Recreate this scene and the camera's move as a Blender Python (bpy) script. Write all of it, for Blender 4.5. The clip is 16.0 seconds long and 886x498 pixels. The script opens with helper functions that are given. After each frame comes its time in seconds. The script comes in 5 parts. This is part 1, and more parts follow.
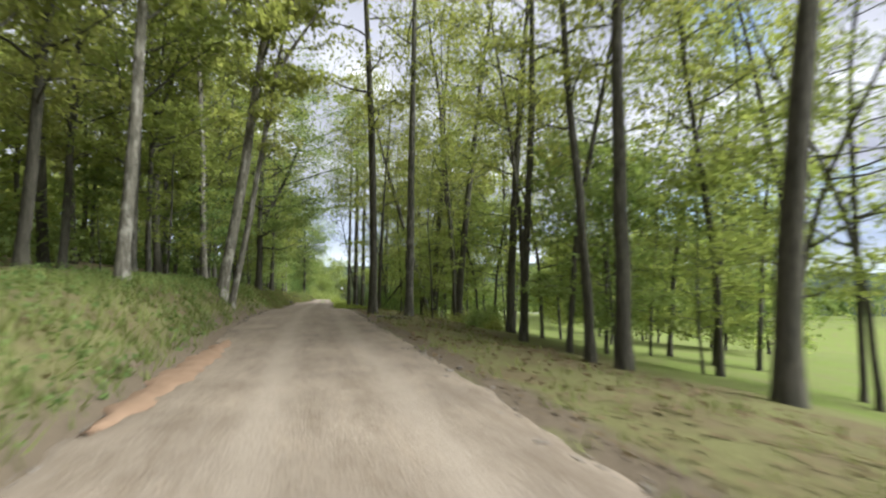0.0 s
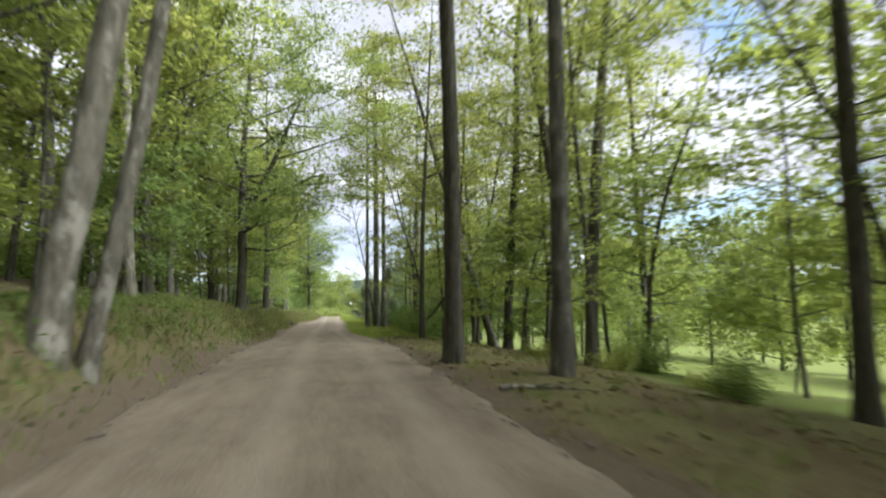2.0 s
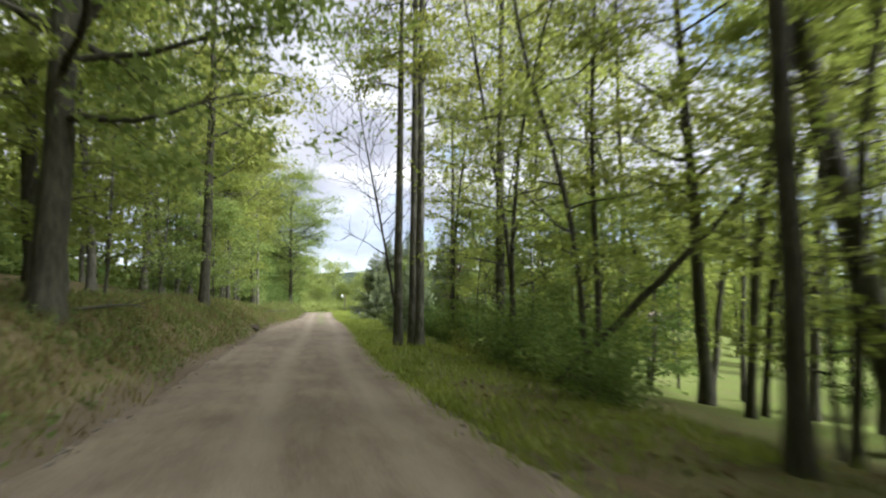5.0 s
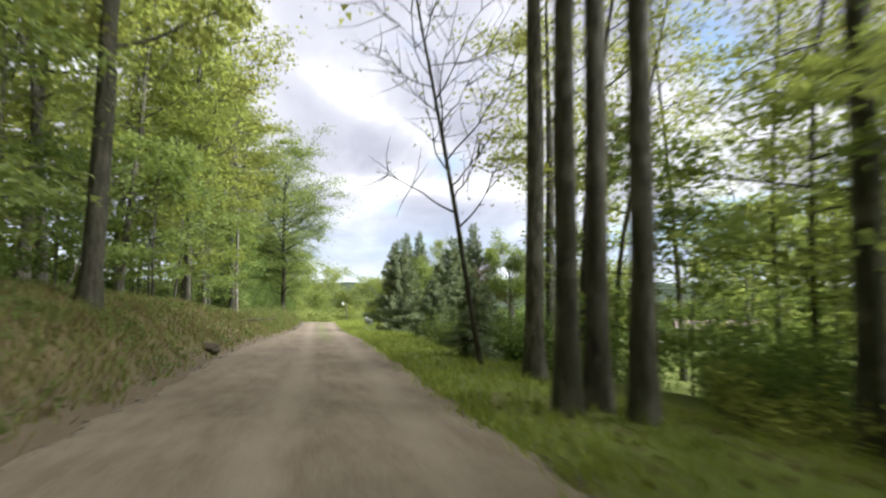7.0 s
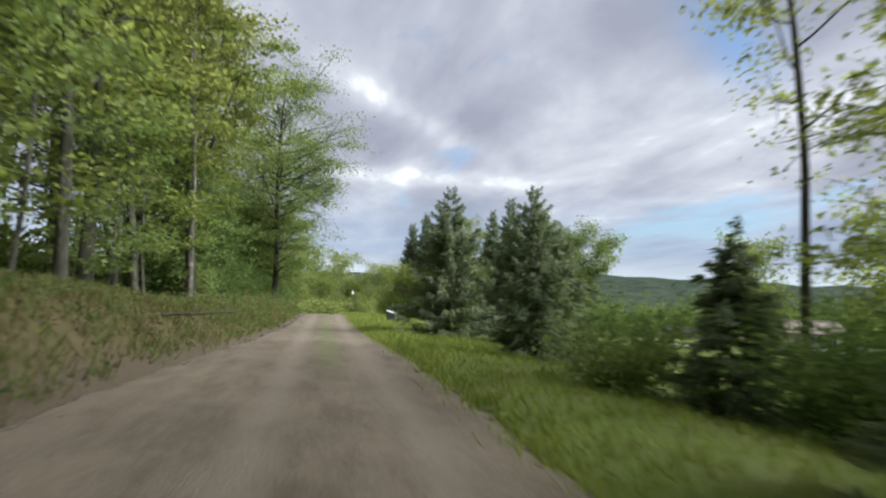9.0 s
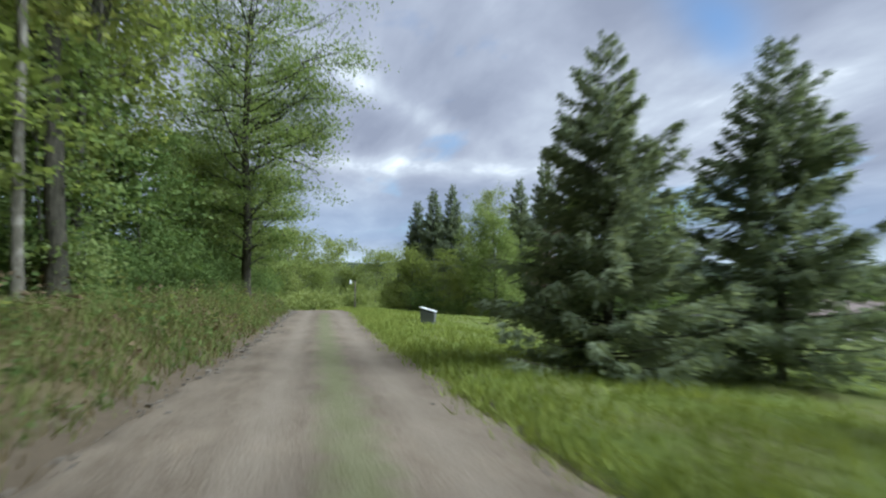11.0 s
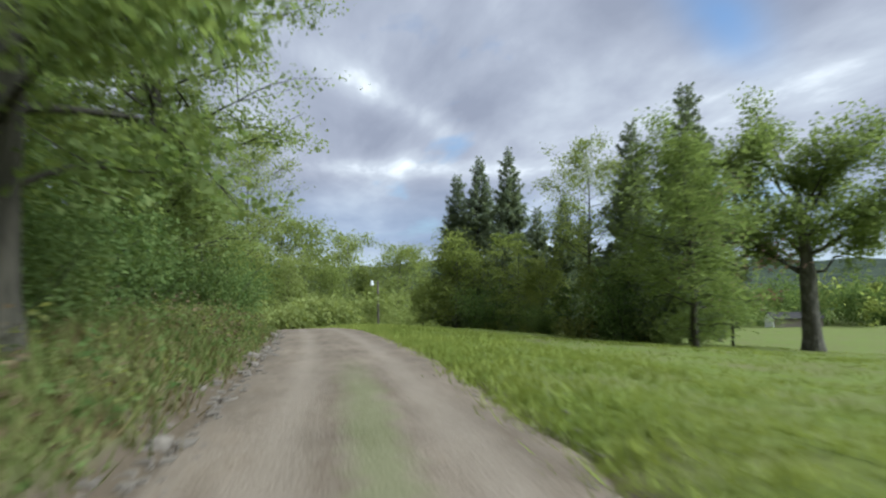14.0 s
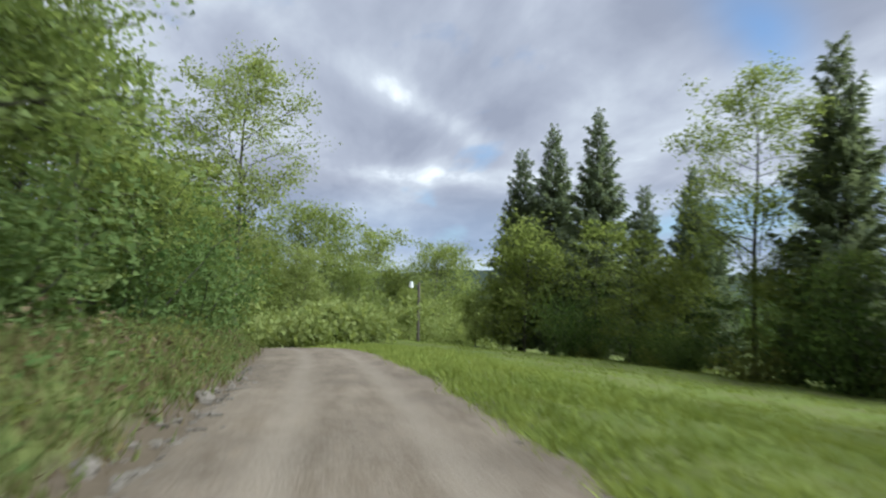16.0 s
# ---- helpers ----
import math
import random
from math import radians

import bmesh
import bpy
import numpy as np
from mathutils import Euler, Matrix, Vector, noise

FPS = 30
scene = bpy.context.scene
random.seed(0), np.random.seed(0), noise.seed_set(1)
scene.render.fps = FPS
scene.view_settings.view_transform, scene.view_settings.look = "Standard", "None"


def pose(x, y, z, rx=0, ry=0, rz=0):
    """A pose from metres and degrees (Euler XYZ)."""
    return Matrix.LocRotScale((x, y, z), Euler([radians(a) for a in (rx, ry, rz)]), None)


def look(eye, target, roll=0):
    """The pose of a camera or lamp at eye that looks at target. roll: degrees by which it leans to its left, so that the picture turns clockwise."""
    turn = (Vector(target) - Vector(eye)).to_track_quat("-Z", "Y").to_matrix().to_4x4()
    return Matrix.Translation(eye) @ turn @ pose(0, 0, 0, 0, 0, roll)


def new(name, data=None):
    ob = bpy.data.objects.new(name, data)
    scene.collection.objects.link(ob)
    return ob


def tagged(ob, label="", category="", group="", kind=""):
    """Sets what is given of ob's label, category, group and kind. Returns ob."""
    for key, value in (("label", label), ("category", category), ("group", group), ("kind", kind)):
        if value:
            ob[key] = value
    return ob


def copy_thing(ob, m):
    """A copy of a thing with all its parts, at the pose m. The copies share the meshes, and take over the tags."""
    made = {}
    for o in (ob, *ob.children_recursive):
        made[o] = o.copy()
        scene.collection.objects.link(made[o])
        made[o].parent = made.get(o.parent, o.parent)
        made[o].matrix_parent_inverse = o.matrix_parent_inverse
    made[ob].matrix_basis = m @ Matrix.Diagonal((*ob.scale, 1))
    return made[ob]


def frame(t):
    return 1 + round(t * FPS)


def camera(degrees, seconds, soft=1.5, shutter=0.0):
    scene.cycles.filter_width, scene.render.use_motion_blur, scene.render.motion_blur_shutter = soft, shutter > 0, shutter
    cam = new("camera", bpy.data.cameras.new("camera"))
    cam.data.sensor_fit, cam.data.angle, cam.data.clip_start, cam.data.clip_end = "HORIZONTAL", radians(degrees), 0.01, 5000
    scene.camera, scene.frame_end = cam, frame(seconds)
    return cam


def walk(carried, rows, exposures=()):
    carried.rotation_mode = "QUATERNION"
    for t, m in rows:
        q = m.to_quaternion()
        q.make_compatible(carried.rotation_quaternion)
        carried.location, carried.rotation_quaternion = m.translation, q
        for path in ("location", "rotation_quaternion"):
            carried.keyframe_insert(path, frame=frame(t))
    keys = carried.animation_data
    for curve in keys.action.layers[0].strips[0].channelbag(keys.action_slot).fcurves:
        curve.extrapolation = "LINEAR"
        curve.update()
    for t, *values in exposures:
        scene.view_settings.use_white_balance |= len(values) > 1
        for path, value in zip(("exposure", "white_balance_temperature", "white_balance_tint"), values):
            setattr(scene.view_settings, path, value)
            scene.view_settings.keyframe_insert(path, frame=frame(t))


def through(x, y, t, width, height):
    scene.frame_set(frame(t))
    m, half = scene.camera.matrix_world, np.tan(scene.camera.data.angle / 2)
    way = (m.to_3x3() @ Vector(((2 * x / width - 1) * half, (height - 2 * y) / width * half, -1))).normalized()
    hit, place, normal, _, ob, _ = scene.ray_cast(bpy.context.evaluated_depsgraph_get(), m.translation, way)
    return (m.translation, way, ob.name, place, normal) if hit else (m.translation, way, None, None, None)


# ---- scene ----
# camera: seconds, place, yaw, pitch, roll
cam = camera(77.0, 16.0, soft=2.2, shutter=0.7)
PATH = [
    (0.0, -2.97, -0.10, 1.35, -13.59, 2.35, 0.66),
    (0.5, -2.93, 3.42, 1.27, -13.78, 2.61, -0.48),
    (1.0, -2.91, 6.92, 1.19, -13.71, 3.24, -0.08),
    (1.5, -2.90, 10.54, 1.11, -13.73, 2.73, -0.14),
    (2.0, -2.92, 14.19, 1.05, -13.13, 3.58, -0.63),
    (2.5, -2.91, 17.80, 0.97, -13.50, 3.30, -0.14),
    (3.0, -2.85, 21.38, 0.89, -14.21, 3.29, -0.07),
    (3.5, -2.77, 24.91, 0.77, -14.28, 2.94, -0.92),
    (4.0, -2.71, 28.47, 0.65, -14.18, 2.25, 0.03),
    (4.5, -2.60, 32.04, 0.52, -14.25, 2.57, 0.36),
    (7.0, -2.45, 49.35, -0.56, -14.75, 4.05, 0.53),
    (7.5, -2.35, 52.96, -0.69, -14.2, 3.86, 0.70),
    (8.0, -2.18, 56.59, -0.83, -14.0, 3.68, 1.42),
    (8.5, -1.88, 60.07, -1.02, -13.85, 3.44, 1.70),
    (11.0, -1.33, 76.45, -1.63, -14.81, 2.02, 0.30),
    (11.5, -1.23, 79.92, -1.76, -14.38, 1.53, -0.68),
    (12.0, -1.09, 83.42, -1.90, -14.73, 1.91, 0.10),
    (12.5, -0.99, 87.00, -2.05, -14.44, 1.89, 0.04),
    (13.0, -0.87, 90.67, -2.19, -14.62, 1.68, -0.62),
    (13.5, -0.72, 94.26, -2.30, -14.08, 2.29, -0.62),
    (14.0, -0.59, 97.83, -2.40, -13.97, 2.23, -0.83),
    (14.5, -0.43, 101.47, -2.49, -13.44, 2.18, -0.67),
    (15.0, -0.18, 105.20, -2.63, -12.69, 2.17, -1.05),
    (15.5, -0.04, 108.86, -2.81, -12.29, 1.59, 0.10),
    (16.0, 0.00, 112.46, -3.04, -11.27, 3.02, 1.03),
]
EXPOSURES = ((0.0, 1.52, 5850, 6), (3.0, 1.9, 5800, 6), (4.5, 1.72, 5850, 6), (7.0, 1.65, 6050, 7), (8.5, 1.15, 5900, 6), (11.0, 0.84, 5280, 3), (13.0, 0.84, 5350, 3), (14.5, 0.87, 5440, 3), (16.0, 0.90, 5460, 3))
walk(cam, [(t, pose(x, y, z, 90 + pitch, 0, yaw) @ pose(0, 0, 0, 0, 0, roll)) for t, x, y, z, yaw, pitch, roll in PATH], EXPOSURES)
# ---- world and sun ----
def ramp(tree, fac, stops):
    n = tree.nodes.new("ShaderNodeValToRGB")
    while len(n.color_ramp.elements) < len(stops):
        n.color_ramp.elements.new(0.5)
    for el, (p, c) in zip(n.color_ramp.elements, stops):
        el.position, el.color = p, (*c, 1)
    tree.links.new(fac, n.inputs["Fac"])
    return n.outputs["Color"]


def mixed(tree, fac, a, b, mode="MIX"):
    n = tree.nodes.new("ShaderNodeMix")
    n.data_type, n.blend_type = "RGBA", mode
    for socket, v in ((n.inputs[0], fac), (n.inputs[6], a), (n.inputs[7], b)):
        if isinstance(v, (int, float)):
            socket.default_value = v
        elif isinstance(v, tuple):
            socket.default_value = (*v, 1) if len(v) == 3 else v
        else:
            tree.links.new(v, socket)
    return n.outputs[2]


def math_node(tree, op, a, b=None, clamp=False):
    n = tree.nodes.new("ShaderNodeMath")
    n.operation, n.use_clamp = op, clamp
    for i, v in enumerate((a, b)):
        if v is None:
            continue
        if isinstance(v, (int, float)):
            n.inputs[i].default_value = v
        else:
            tree.links.new(v, n.inputs[i])
    return n.outputs[0]


def noise_tex(tree, vec, scale, detail=4.0, rough=0.55, distort=0.0):
    n = tree.nodes.new("ShaderNodeTexNoise")
    n.inputs["Scale"].default_value, n.inputs["Detail"].default_value = scale, detail
    n.inputs["Roughness"].default_value, n.inputs["Distortion"].default_value = rough, distort
    if vec is not None:
        tree.links.new(vec, n.inputs["Vector"])
    return n.outputs["Fac"]


SUN_ELEVATION, SUN_AZIMUTH = radians(43), radians(120)
world = bpy.data.worlds.new("sky")
scene.world = world
world.use_nodes = True
wt = world.node_tree
wt.nodes.clear()
w_out = wt.nodes.new("ShaderNodeOutputWorld")
w_bg = wt.nodes.new("ShaderNodeBackground")
w_sky = wt.nodes.new("ShaderNodeTexSky")
w_sky.sky_type, w_sky.sun_disc = "NISHITA", False
w_sky.sun_elevation, w_sky.sun_rotation = SUN_ELEVATION, SUN_AZIMUTH
w_coord = wt.nodes.new("ShaderNodeTexCoord")
# cloud sheet: the direction is laid on a level plane overhead
w_sep = wt.nodes.new("ShaderNodeSeparateXYZ")
wt.links.new(w_coord.outputs["Generated"], w_sep.inputs[0])
w_up = math_node(wt, "ADD", math_node(wt, "MAXIMUM", w_sep.outputs[2], 0.0), 0.16)
w_flat = wt.nodes.new("ShaderNodeCombineXYZ")
w_flat_u, w_flat_v = math_node(wt, "DIVIDE", w_sep.outputs[0], w_up), math_node(wt, "DIVIDE", w_sep.outputs[1], w_up)
wt.links.new(w_flat_u, w_flat.inputs[0])
wt.links.new(w_flat_v, w_flat.inputs[1])
w_map = wt.nodes.new("ShaderNodeMapping")
w_map.inputs["Location"].default_value = (0.4, 1.3, 0)
w_map.inputs["Rotation"].default_value = (0, 0, radians(12))
w_map.inputs["Scale"].default_value = (0.8, 0.42, 1)
wt.links.new(w_flat.outputs[0], w_map.inputs["Vector"])
w_big = noise_tex(wt, w_map.outputs[0], 0.9, 5, 0.5, 0.25)
w_fine = noise_tex(wt, w_map.outputs[0], 2.1, 8, 0.55, 0.3)
w_shade = math_node(wt, "ADD", math_node(wt, "MULTIPLY", w_big, 0.5), math_node(wt, "MULTIPLY", w_fine, 0.5))


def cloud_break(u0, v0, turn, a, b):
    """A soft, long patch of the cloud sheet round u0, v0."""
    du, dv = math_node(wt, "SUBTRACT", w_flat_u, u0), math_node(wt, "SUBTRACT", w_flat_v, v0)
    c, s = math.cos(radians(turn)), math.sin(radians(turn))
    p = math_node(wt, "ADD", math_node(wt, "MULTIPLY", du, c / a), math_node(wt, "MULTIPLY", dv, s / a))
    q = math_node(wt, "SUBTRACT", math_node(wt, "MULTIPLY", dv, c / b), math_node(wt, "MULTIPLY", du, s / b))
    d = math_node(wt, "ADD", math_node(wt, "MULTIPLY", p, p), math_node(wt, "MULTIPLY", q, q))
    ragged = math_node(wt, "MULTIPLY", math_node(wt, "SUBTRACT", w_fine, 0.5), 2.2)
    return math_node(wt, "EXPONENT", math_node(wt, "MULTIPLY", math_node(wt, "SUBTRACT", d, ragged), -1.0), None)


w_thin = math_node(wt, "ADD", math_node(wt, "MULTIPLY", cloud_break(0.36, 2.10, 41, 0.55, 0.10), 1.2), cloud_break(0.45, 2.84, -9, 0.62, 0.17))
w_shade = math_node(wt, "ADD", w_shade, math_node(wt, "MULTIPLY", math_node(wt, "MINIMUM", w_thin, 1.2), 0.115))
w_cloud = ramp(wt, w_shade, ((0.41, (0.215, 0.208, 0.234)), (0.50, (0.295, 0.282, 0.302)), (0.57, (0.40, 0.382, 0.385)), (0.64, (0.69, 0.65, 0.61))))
w_open = ramp(wt, noise_tex(wt, w_map.outputs[0], 1.2, 6, 0.55, 0.2), ((0.32, (1, 1, 1)), (0.42, (0, 0, 0))))
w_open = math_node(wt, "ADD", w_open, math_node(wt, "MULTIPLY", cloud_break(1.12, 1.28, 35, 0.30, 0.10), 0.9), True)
w_blue = mixed(wt, 1.0, w_sky.outputs[0], (0.085, 0.085, 0.085), "MULTIPLY")
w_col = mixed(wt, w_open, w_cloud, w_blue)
# the far end of the cloud sheet: blue-grey, with a pale strip of clear air under it
w_band = ramp(wt, w_sep.outputs[2], ((0.02, (0, 0, 0)), (0.055, (1, 1, 1)), (0.10, (0.7, 0.7, 0.7)), (0.17, (0, 0, 0))))
w_col = mixed(wt, math_node(wt, "MULTIPLY", w_band, 0.6), w_col, (0.20, 0.245, 0.32))
w_low = ramp(wt, w_sep.outputs[2], ((0.01, (1, 1, 1)), (0.05, (0, 0, 0))))
w_col = mixed(wt, math_node(wt, "MULTIPLY", w_low, 0.8), w_col, (0.42, 0.45, 0.46))
wt.links.new(w_col, w_bg.inputs["Color"])
w_bg.inputs["Strength"].default_value = 1.0
wt.links.new(w_bg.outputs[0], w_out.inputs[0])

sun = new("sun", bpy.data.lights.new("sun", "SUN"))
sun.data.energy, sun.data.angle, sun.data.color = 4.4, radians(40), (1.0, 0.96, 0.90)
sun_way = Vector((math.sin(SUN_AZIMUTH) * math.cos(SUN_ELEVATION), math.cos(SUN_AZIMUTH) * math.cos(SUN_ELEVATION), math.sin(SUN_ELEVATION)))
sun.matrix_world = look(sun_way * 100, (0, 0, 0))


# ---- materials ----
def material(name):
    m = bpy.data.materials.new(name)
    m.use_nodes = True
    t = m.node_tree
    return m, t, t.nodes["Principled BSDF"]


def coords(t, scale=(1, 1, 1)):
    c = t.nodes.new("ShaderNodeTexCoord")
    mp = t.nodes.new("ShaderNodeMapping")
    mp.inputs["Scale"].default_value = scale
    t.links.new(c.outputs["Object"], mp.inputs["Vector"])
    return mp.outputs[0]


def bump(t, height, strength, distance, target):
    b = t.nodes.new("ShaderNodeBump")
    b.inputs["Strength"].default_value, b.inputs["Distance"].default_value = strength, distance
    t.links.new(height, b.inputs["Height"])
    t.links.new(b.outputs[0], target.inputs["Normal"])


def leaf_material(name, dark, light, through=0.45):
    m, t, p = material(name)
    t.nodes.remove(p)
    g = t.nodes.new("ShaderNodeNewGeometry")
    info = t.nodes.new("ShaderNodeObjectInfo")
    v = math_node(t, "ADD", math_node(t, "MULTIPLY", g.outputs["Random Per Island"], 0.40), math_node(t, "MULTIPLY", info.outputs["Random"], 0.25))
    clump = ramp(t, noise_tex(t, coords(t), 0.9, 3, 0.6), ((0.35, (0, 0, 0)), (0.65, (1, 1, 1))))
    v = math_node(t, "ADD", v, math_node(t, "MULTIPLY", clump, 0.35))
    col = ramp(t, v, ((0.1, dark), (0.9, light)))
    d, tr, mx = t.nodes.new("ShaderNodeBsdfDiffuse"), t.nodes.new("ShaderNodeBsdfTranslucent"), t.nodes.new("ShaderNodeMixShader")
    t.links.new(col, d.inputs["Color"])
    t.links.new(mixed(t, 1.0, col, (1.12, 1.1, 0.72), "MULTIPLY"), tr.inputs["Color"])
    mx.inputs[0].default_value = through
    t.links.new(d.outputs[0], mx.inputs[1])
    t.links.new(tr.outputs[0], mx.inputs[2])
    t.links.new(mx.outputs[0], t.nodes["Material Output"].inputs[0])
    return m


def bark_material(name, dark, light, patch=0.0):
    m, t, p = material(name)
    c = coords(t, (1, 1, 0.18))
    n1 = noise_tex(t, c, 14, 6, 0.65)
    n2 = noise_tex(t, coords(t), 1.3, 3)
    col = ramp(t, n1, ((0.38, dark), (0.62, light)))
    col = mixed(t, math_node(t, "MULTIPLY", n2, 0.5), col, (0.065, 0.07, 0.04))
    if patch:
        col = mixed(t, ramp(t, noise_tex(t, coords(t, (1, 1, 0.5)), 3.5, 4), ((0.52, (0, 0, 0)), (0.6, (patch, patch, patch)))), col, (0.33, 0.31, 0.26))
    t.links.new(col, p.inputs["Base Color"])
    p.inputs["Roughness"].default_value, p.inputs["Specular IOR Level"].default_value = 0.9, 0.15
    bump(t, n1, 1.0, 0.06, p)
    return m


LEAF_SPRING = leaf_material("spring_leaf", (0.13, 0.17, 0.045), (0.31, 0.345, 0.125), 0.74)
LEAF_OLIVE = leaf_material("olive_leaf", (0.14, 0.165, 0.046), (0.32, 0.33, 0.125), 0.74)
LEAF_FRESH = leaf_material("fresh_leaf", (0.12, 0.172, 0.05), (0.285, 0.335, 0.13), 0.55)
LEAF_DEEP = leaf_material("deep_leaf", (0.065, 0.108, 0.031), (0.185, 0.24, 0.083), 0.5)
PETAL = leaf_material("pink_petal", (0.36, 0.20, 0.20), (0.62, 0.44, 0.42), 0.4)
LEAF_BRIGHT = leaf_material("bright_leaf", (0.145, 0.19, 0.052), (0.315, 0.35, 0.13), 0.55)
NEEDLE = leaf_material("needle", (0.105, 0.14, 0.084), (0.24, 0.27, 0.172), 0.45)
GRASS_BLADE = leaf_material("grass_blade", (0.07, 0.10, 0.028), (0.19, 0.21, 0.07), 0.35)
LAWN_BLADE = leaf_material("lawn_blade", (0.12, 0.165, 0.034), (0.29, 0.325, 0.085), 0.4)
DEAD_LEAF = leaf_material("dead_leaf", (0.072, 0.053, 0.031), (0.168, 0.126, 0.074), 0.2)
DRY_BLADE = leaf_material("dry_blade", (0.095, 0.074, 0.036), (0.195, 0.162, 0.076), 0.3)
BARK = bark_material("bark", (0.024, 0.021, 0.017), (0.085, 0.073, 0.058))
BARK_PALE = bark_material("pale_bark", (0.06, 0.053, 0.042), (0.17, 0.15, 0.12), 0.5)
BARK_GREY = bark_material("grey_bark", (0.035, 0.031, 0.027), (0.11, 0.098, 0.08), 0.2)


def ground_material():
    m, t, p = material("ground_cover")
    c = coords(t)
    uv = t.nodes.new("ShaderNodeUVMap")
    sep = t.nodes.new("ShaderNodeSeparateXYZ")
    t.links.new(uv.outputs[0], sep.inputs[0])
    fine = noise_tex(t, c, 9, 8, 0.7)
    mid = noise_tex(t, c, 0.7, 5, 0.6)
    grass = mixed(t, fine, (0.065, 0.092, 0.019), (0.165, 0.195, 0.05))
    grass = mixed(t, ramp(t, mid, ((0.42, (0, 0, 0)), (0.7, (1, 1, 1)))), grass, (0.125, 0.125, 0.05))
    litter = mixed(t, fine, (0.05, 0.041, 0.022), (0.145, 0.115, 0.06))
    # u of the map: 0 litter of the woods, 1 grass
    edge = math_node(t, "ADD", sep.outputs[0], math_node(t, "MULTIPLY", math_node(t, "SUBTRACT", mid, 0.5), 0.9), True)
    col = mixed(t, ramp(t, edge, ((0.3, (0, 0, 0)), (0.7, (1, 1, 1)))), litter, grass)
    woods = mixed(t, ramp(t, noise_tex(t, c, 0.022, 12, 0.82), ((0.40, (0, 0, 0)), (0.62, (1, 1, 1)))), (0.012, 0.020, 0.013), (0.055, 0.070, 0.043))
    col = mixed(t, ramp(t, math_node(t, "SUBTRACT", sep.outputs[0], 1.2), ((0.1, (0, 0, 0)), (0.8, (1, 1, 1)))), col, woods)
    # v of the map: bare earth beside the road
    earth = mixed(t, fine, (0.05, 0.038, 0.026), (0.145, 0.114, 0.078))
    bare = math_node(t, "ADD", sep.outputs[1], math_node(t, "MULTIPLY", math_node(t, "SUBTRACT", mid, 0.5), 0.8), True)
    col = mixed(t, ramp(t, bare, ((0.35, (0, 0, 0)), (0.65, (1, 1, 1)))), col, earth)
    t.links.new(col, p.inputs["Base Color"])
    p.inputs["Roughness"].default_value, p.inputs["Specular IOR Level"].default_value = 0.95, 0.08
    bump(t, fine, 0.7, 0.05, p)
    return m


def road_material():
    m, t, p = material("gravel")
    uv = t.nodes.new("ShaderNodeUVMap")
    sep = t.nodes.new("ShaderNodeSeparateXYZ")
    t.links.new(uv.outputs[0], sep.inputs[0])
    c = coords(t)
    stone = t.nodes.new("ShaderNodeTexVoronoi")
    stone.inputs["Scale"].default_value = 34
    t.links.new(c, stone.inputs["Vector"])
    big = noise_tex(t, c, 0.5, 5, 0.6)
    fine = noise_tex(t, c, 26, 6, 0.7)
    col = mixed(t, fine, (0.112, 0.089, 0.066), (0.22, 0.176, 0.132))
    col = mixed(t, math_node(t, "MULTIPLY", stone.outputs["Color"], 0.28), col, (0.31, 0.28, 0.235))
    col = mixed(t, 1.0, col, ramp(t, big, ((0.35, (0.72, 0.70, 0.68)), (0.68, (1.0, 0.98, 0.95)))), "MULTIPLY")
    col = mixed(t, 1.0, col, ramp(t, noise_tex(t, coords(t, (1, 0.22, 1)), 3.2, 5, 0.65), ((0.35, (0.80, 0.78, 0.75)), (0.55, (1.0, 1.0, 1.0)), (0.75, (1.12, 1.10, 1.07)))), "MULTIPLY")
    # wheel tracks: two packed, smoother bands 0.75 m off the middle
    off = math_node(t, "ABSOLUTE", math_node(t, "SUBTRACT", math_node(t, "ABSOLUTE", math_node(t, "SUBTRACT", sep.outputs[0], 0.33)), 0.8))
    track = ramp(t, math_node(t, "ADD", off, math_node(t, "MULTIPLY", big, 0.25)), ((0.18, (1, 1, 1)), (0.5, (0, 0, 0))))
    col = mixed(t, math_node(t, "MULTIPLY", track, 0.4), col, (0.245, 0.205, 0.16))
    # dirt and moss between the tracks where the lane narrows
    mid = math_node(t, "ABSOLUTE", math_node(t, "SUBTRACT", sep.outputs[0], 0.33))
    mid = ramp(t, math_node(t, "ADD", mid, math_node(t, "MULTIPLY", noise_tex(t, c, 2.2, 6, 0.7), 0.8)), ((0.48, (1, 1, 1)), (0.80, (0, 0, 0))))
    along = math_node(t, "SUBTRACT", 1.0, math_node(t, "DIVIDE", math_node(t, "ABSOLUTE", math_node(t, "SUBTRACT", sep.outputs[1], 91.0)), 19.0), True)
    along = ramp(t, along, ((0.0, (0, 0, 0)), (0.25, (1, 1, 1))))
    col = mixed(t, math_node(t, "MULTIPLY", math_node(t, "MULTIPLY", mid, along), 0.55), col, (0.13, 0.145, 0.06))
    t.links.new(col, p.inputs["Base Color"])
    p.inputs["Roughness"].default_value, p.inputs["Specular IOR Level"].default_value = 0.93, 0.15
    bump(t, mixed(t, 0.5, stone.outputs["Distance"], fine), 0.5, 0.02, p)
    return m


GROUND, GRAVEL = ground_material(), road_material()


def plain_material(name, a, b, rough, scale=6.0, metal=0.0):
    m, t, p = material(name)
    n = noise_tex(t, coords(t), scale, 5, 0.6)
    t.links.new(mixed(t, n, a, b), p.inputs["Base Color"])
    p.inputs["Roughness"].default_value, p.inputs["Metallic"].default_value = rough, metal
    p.inputs["Specular IOR Level"].default_value = 0.15 if rough > 0.85 else 0.5
    bump(t, n, 0.2, 0.01, p)
    return m


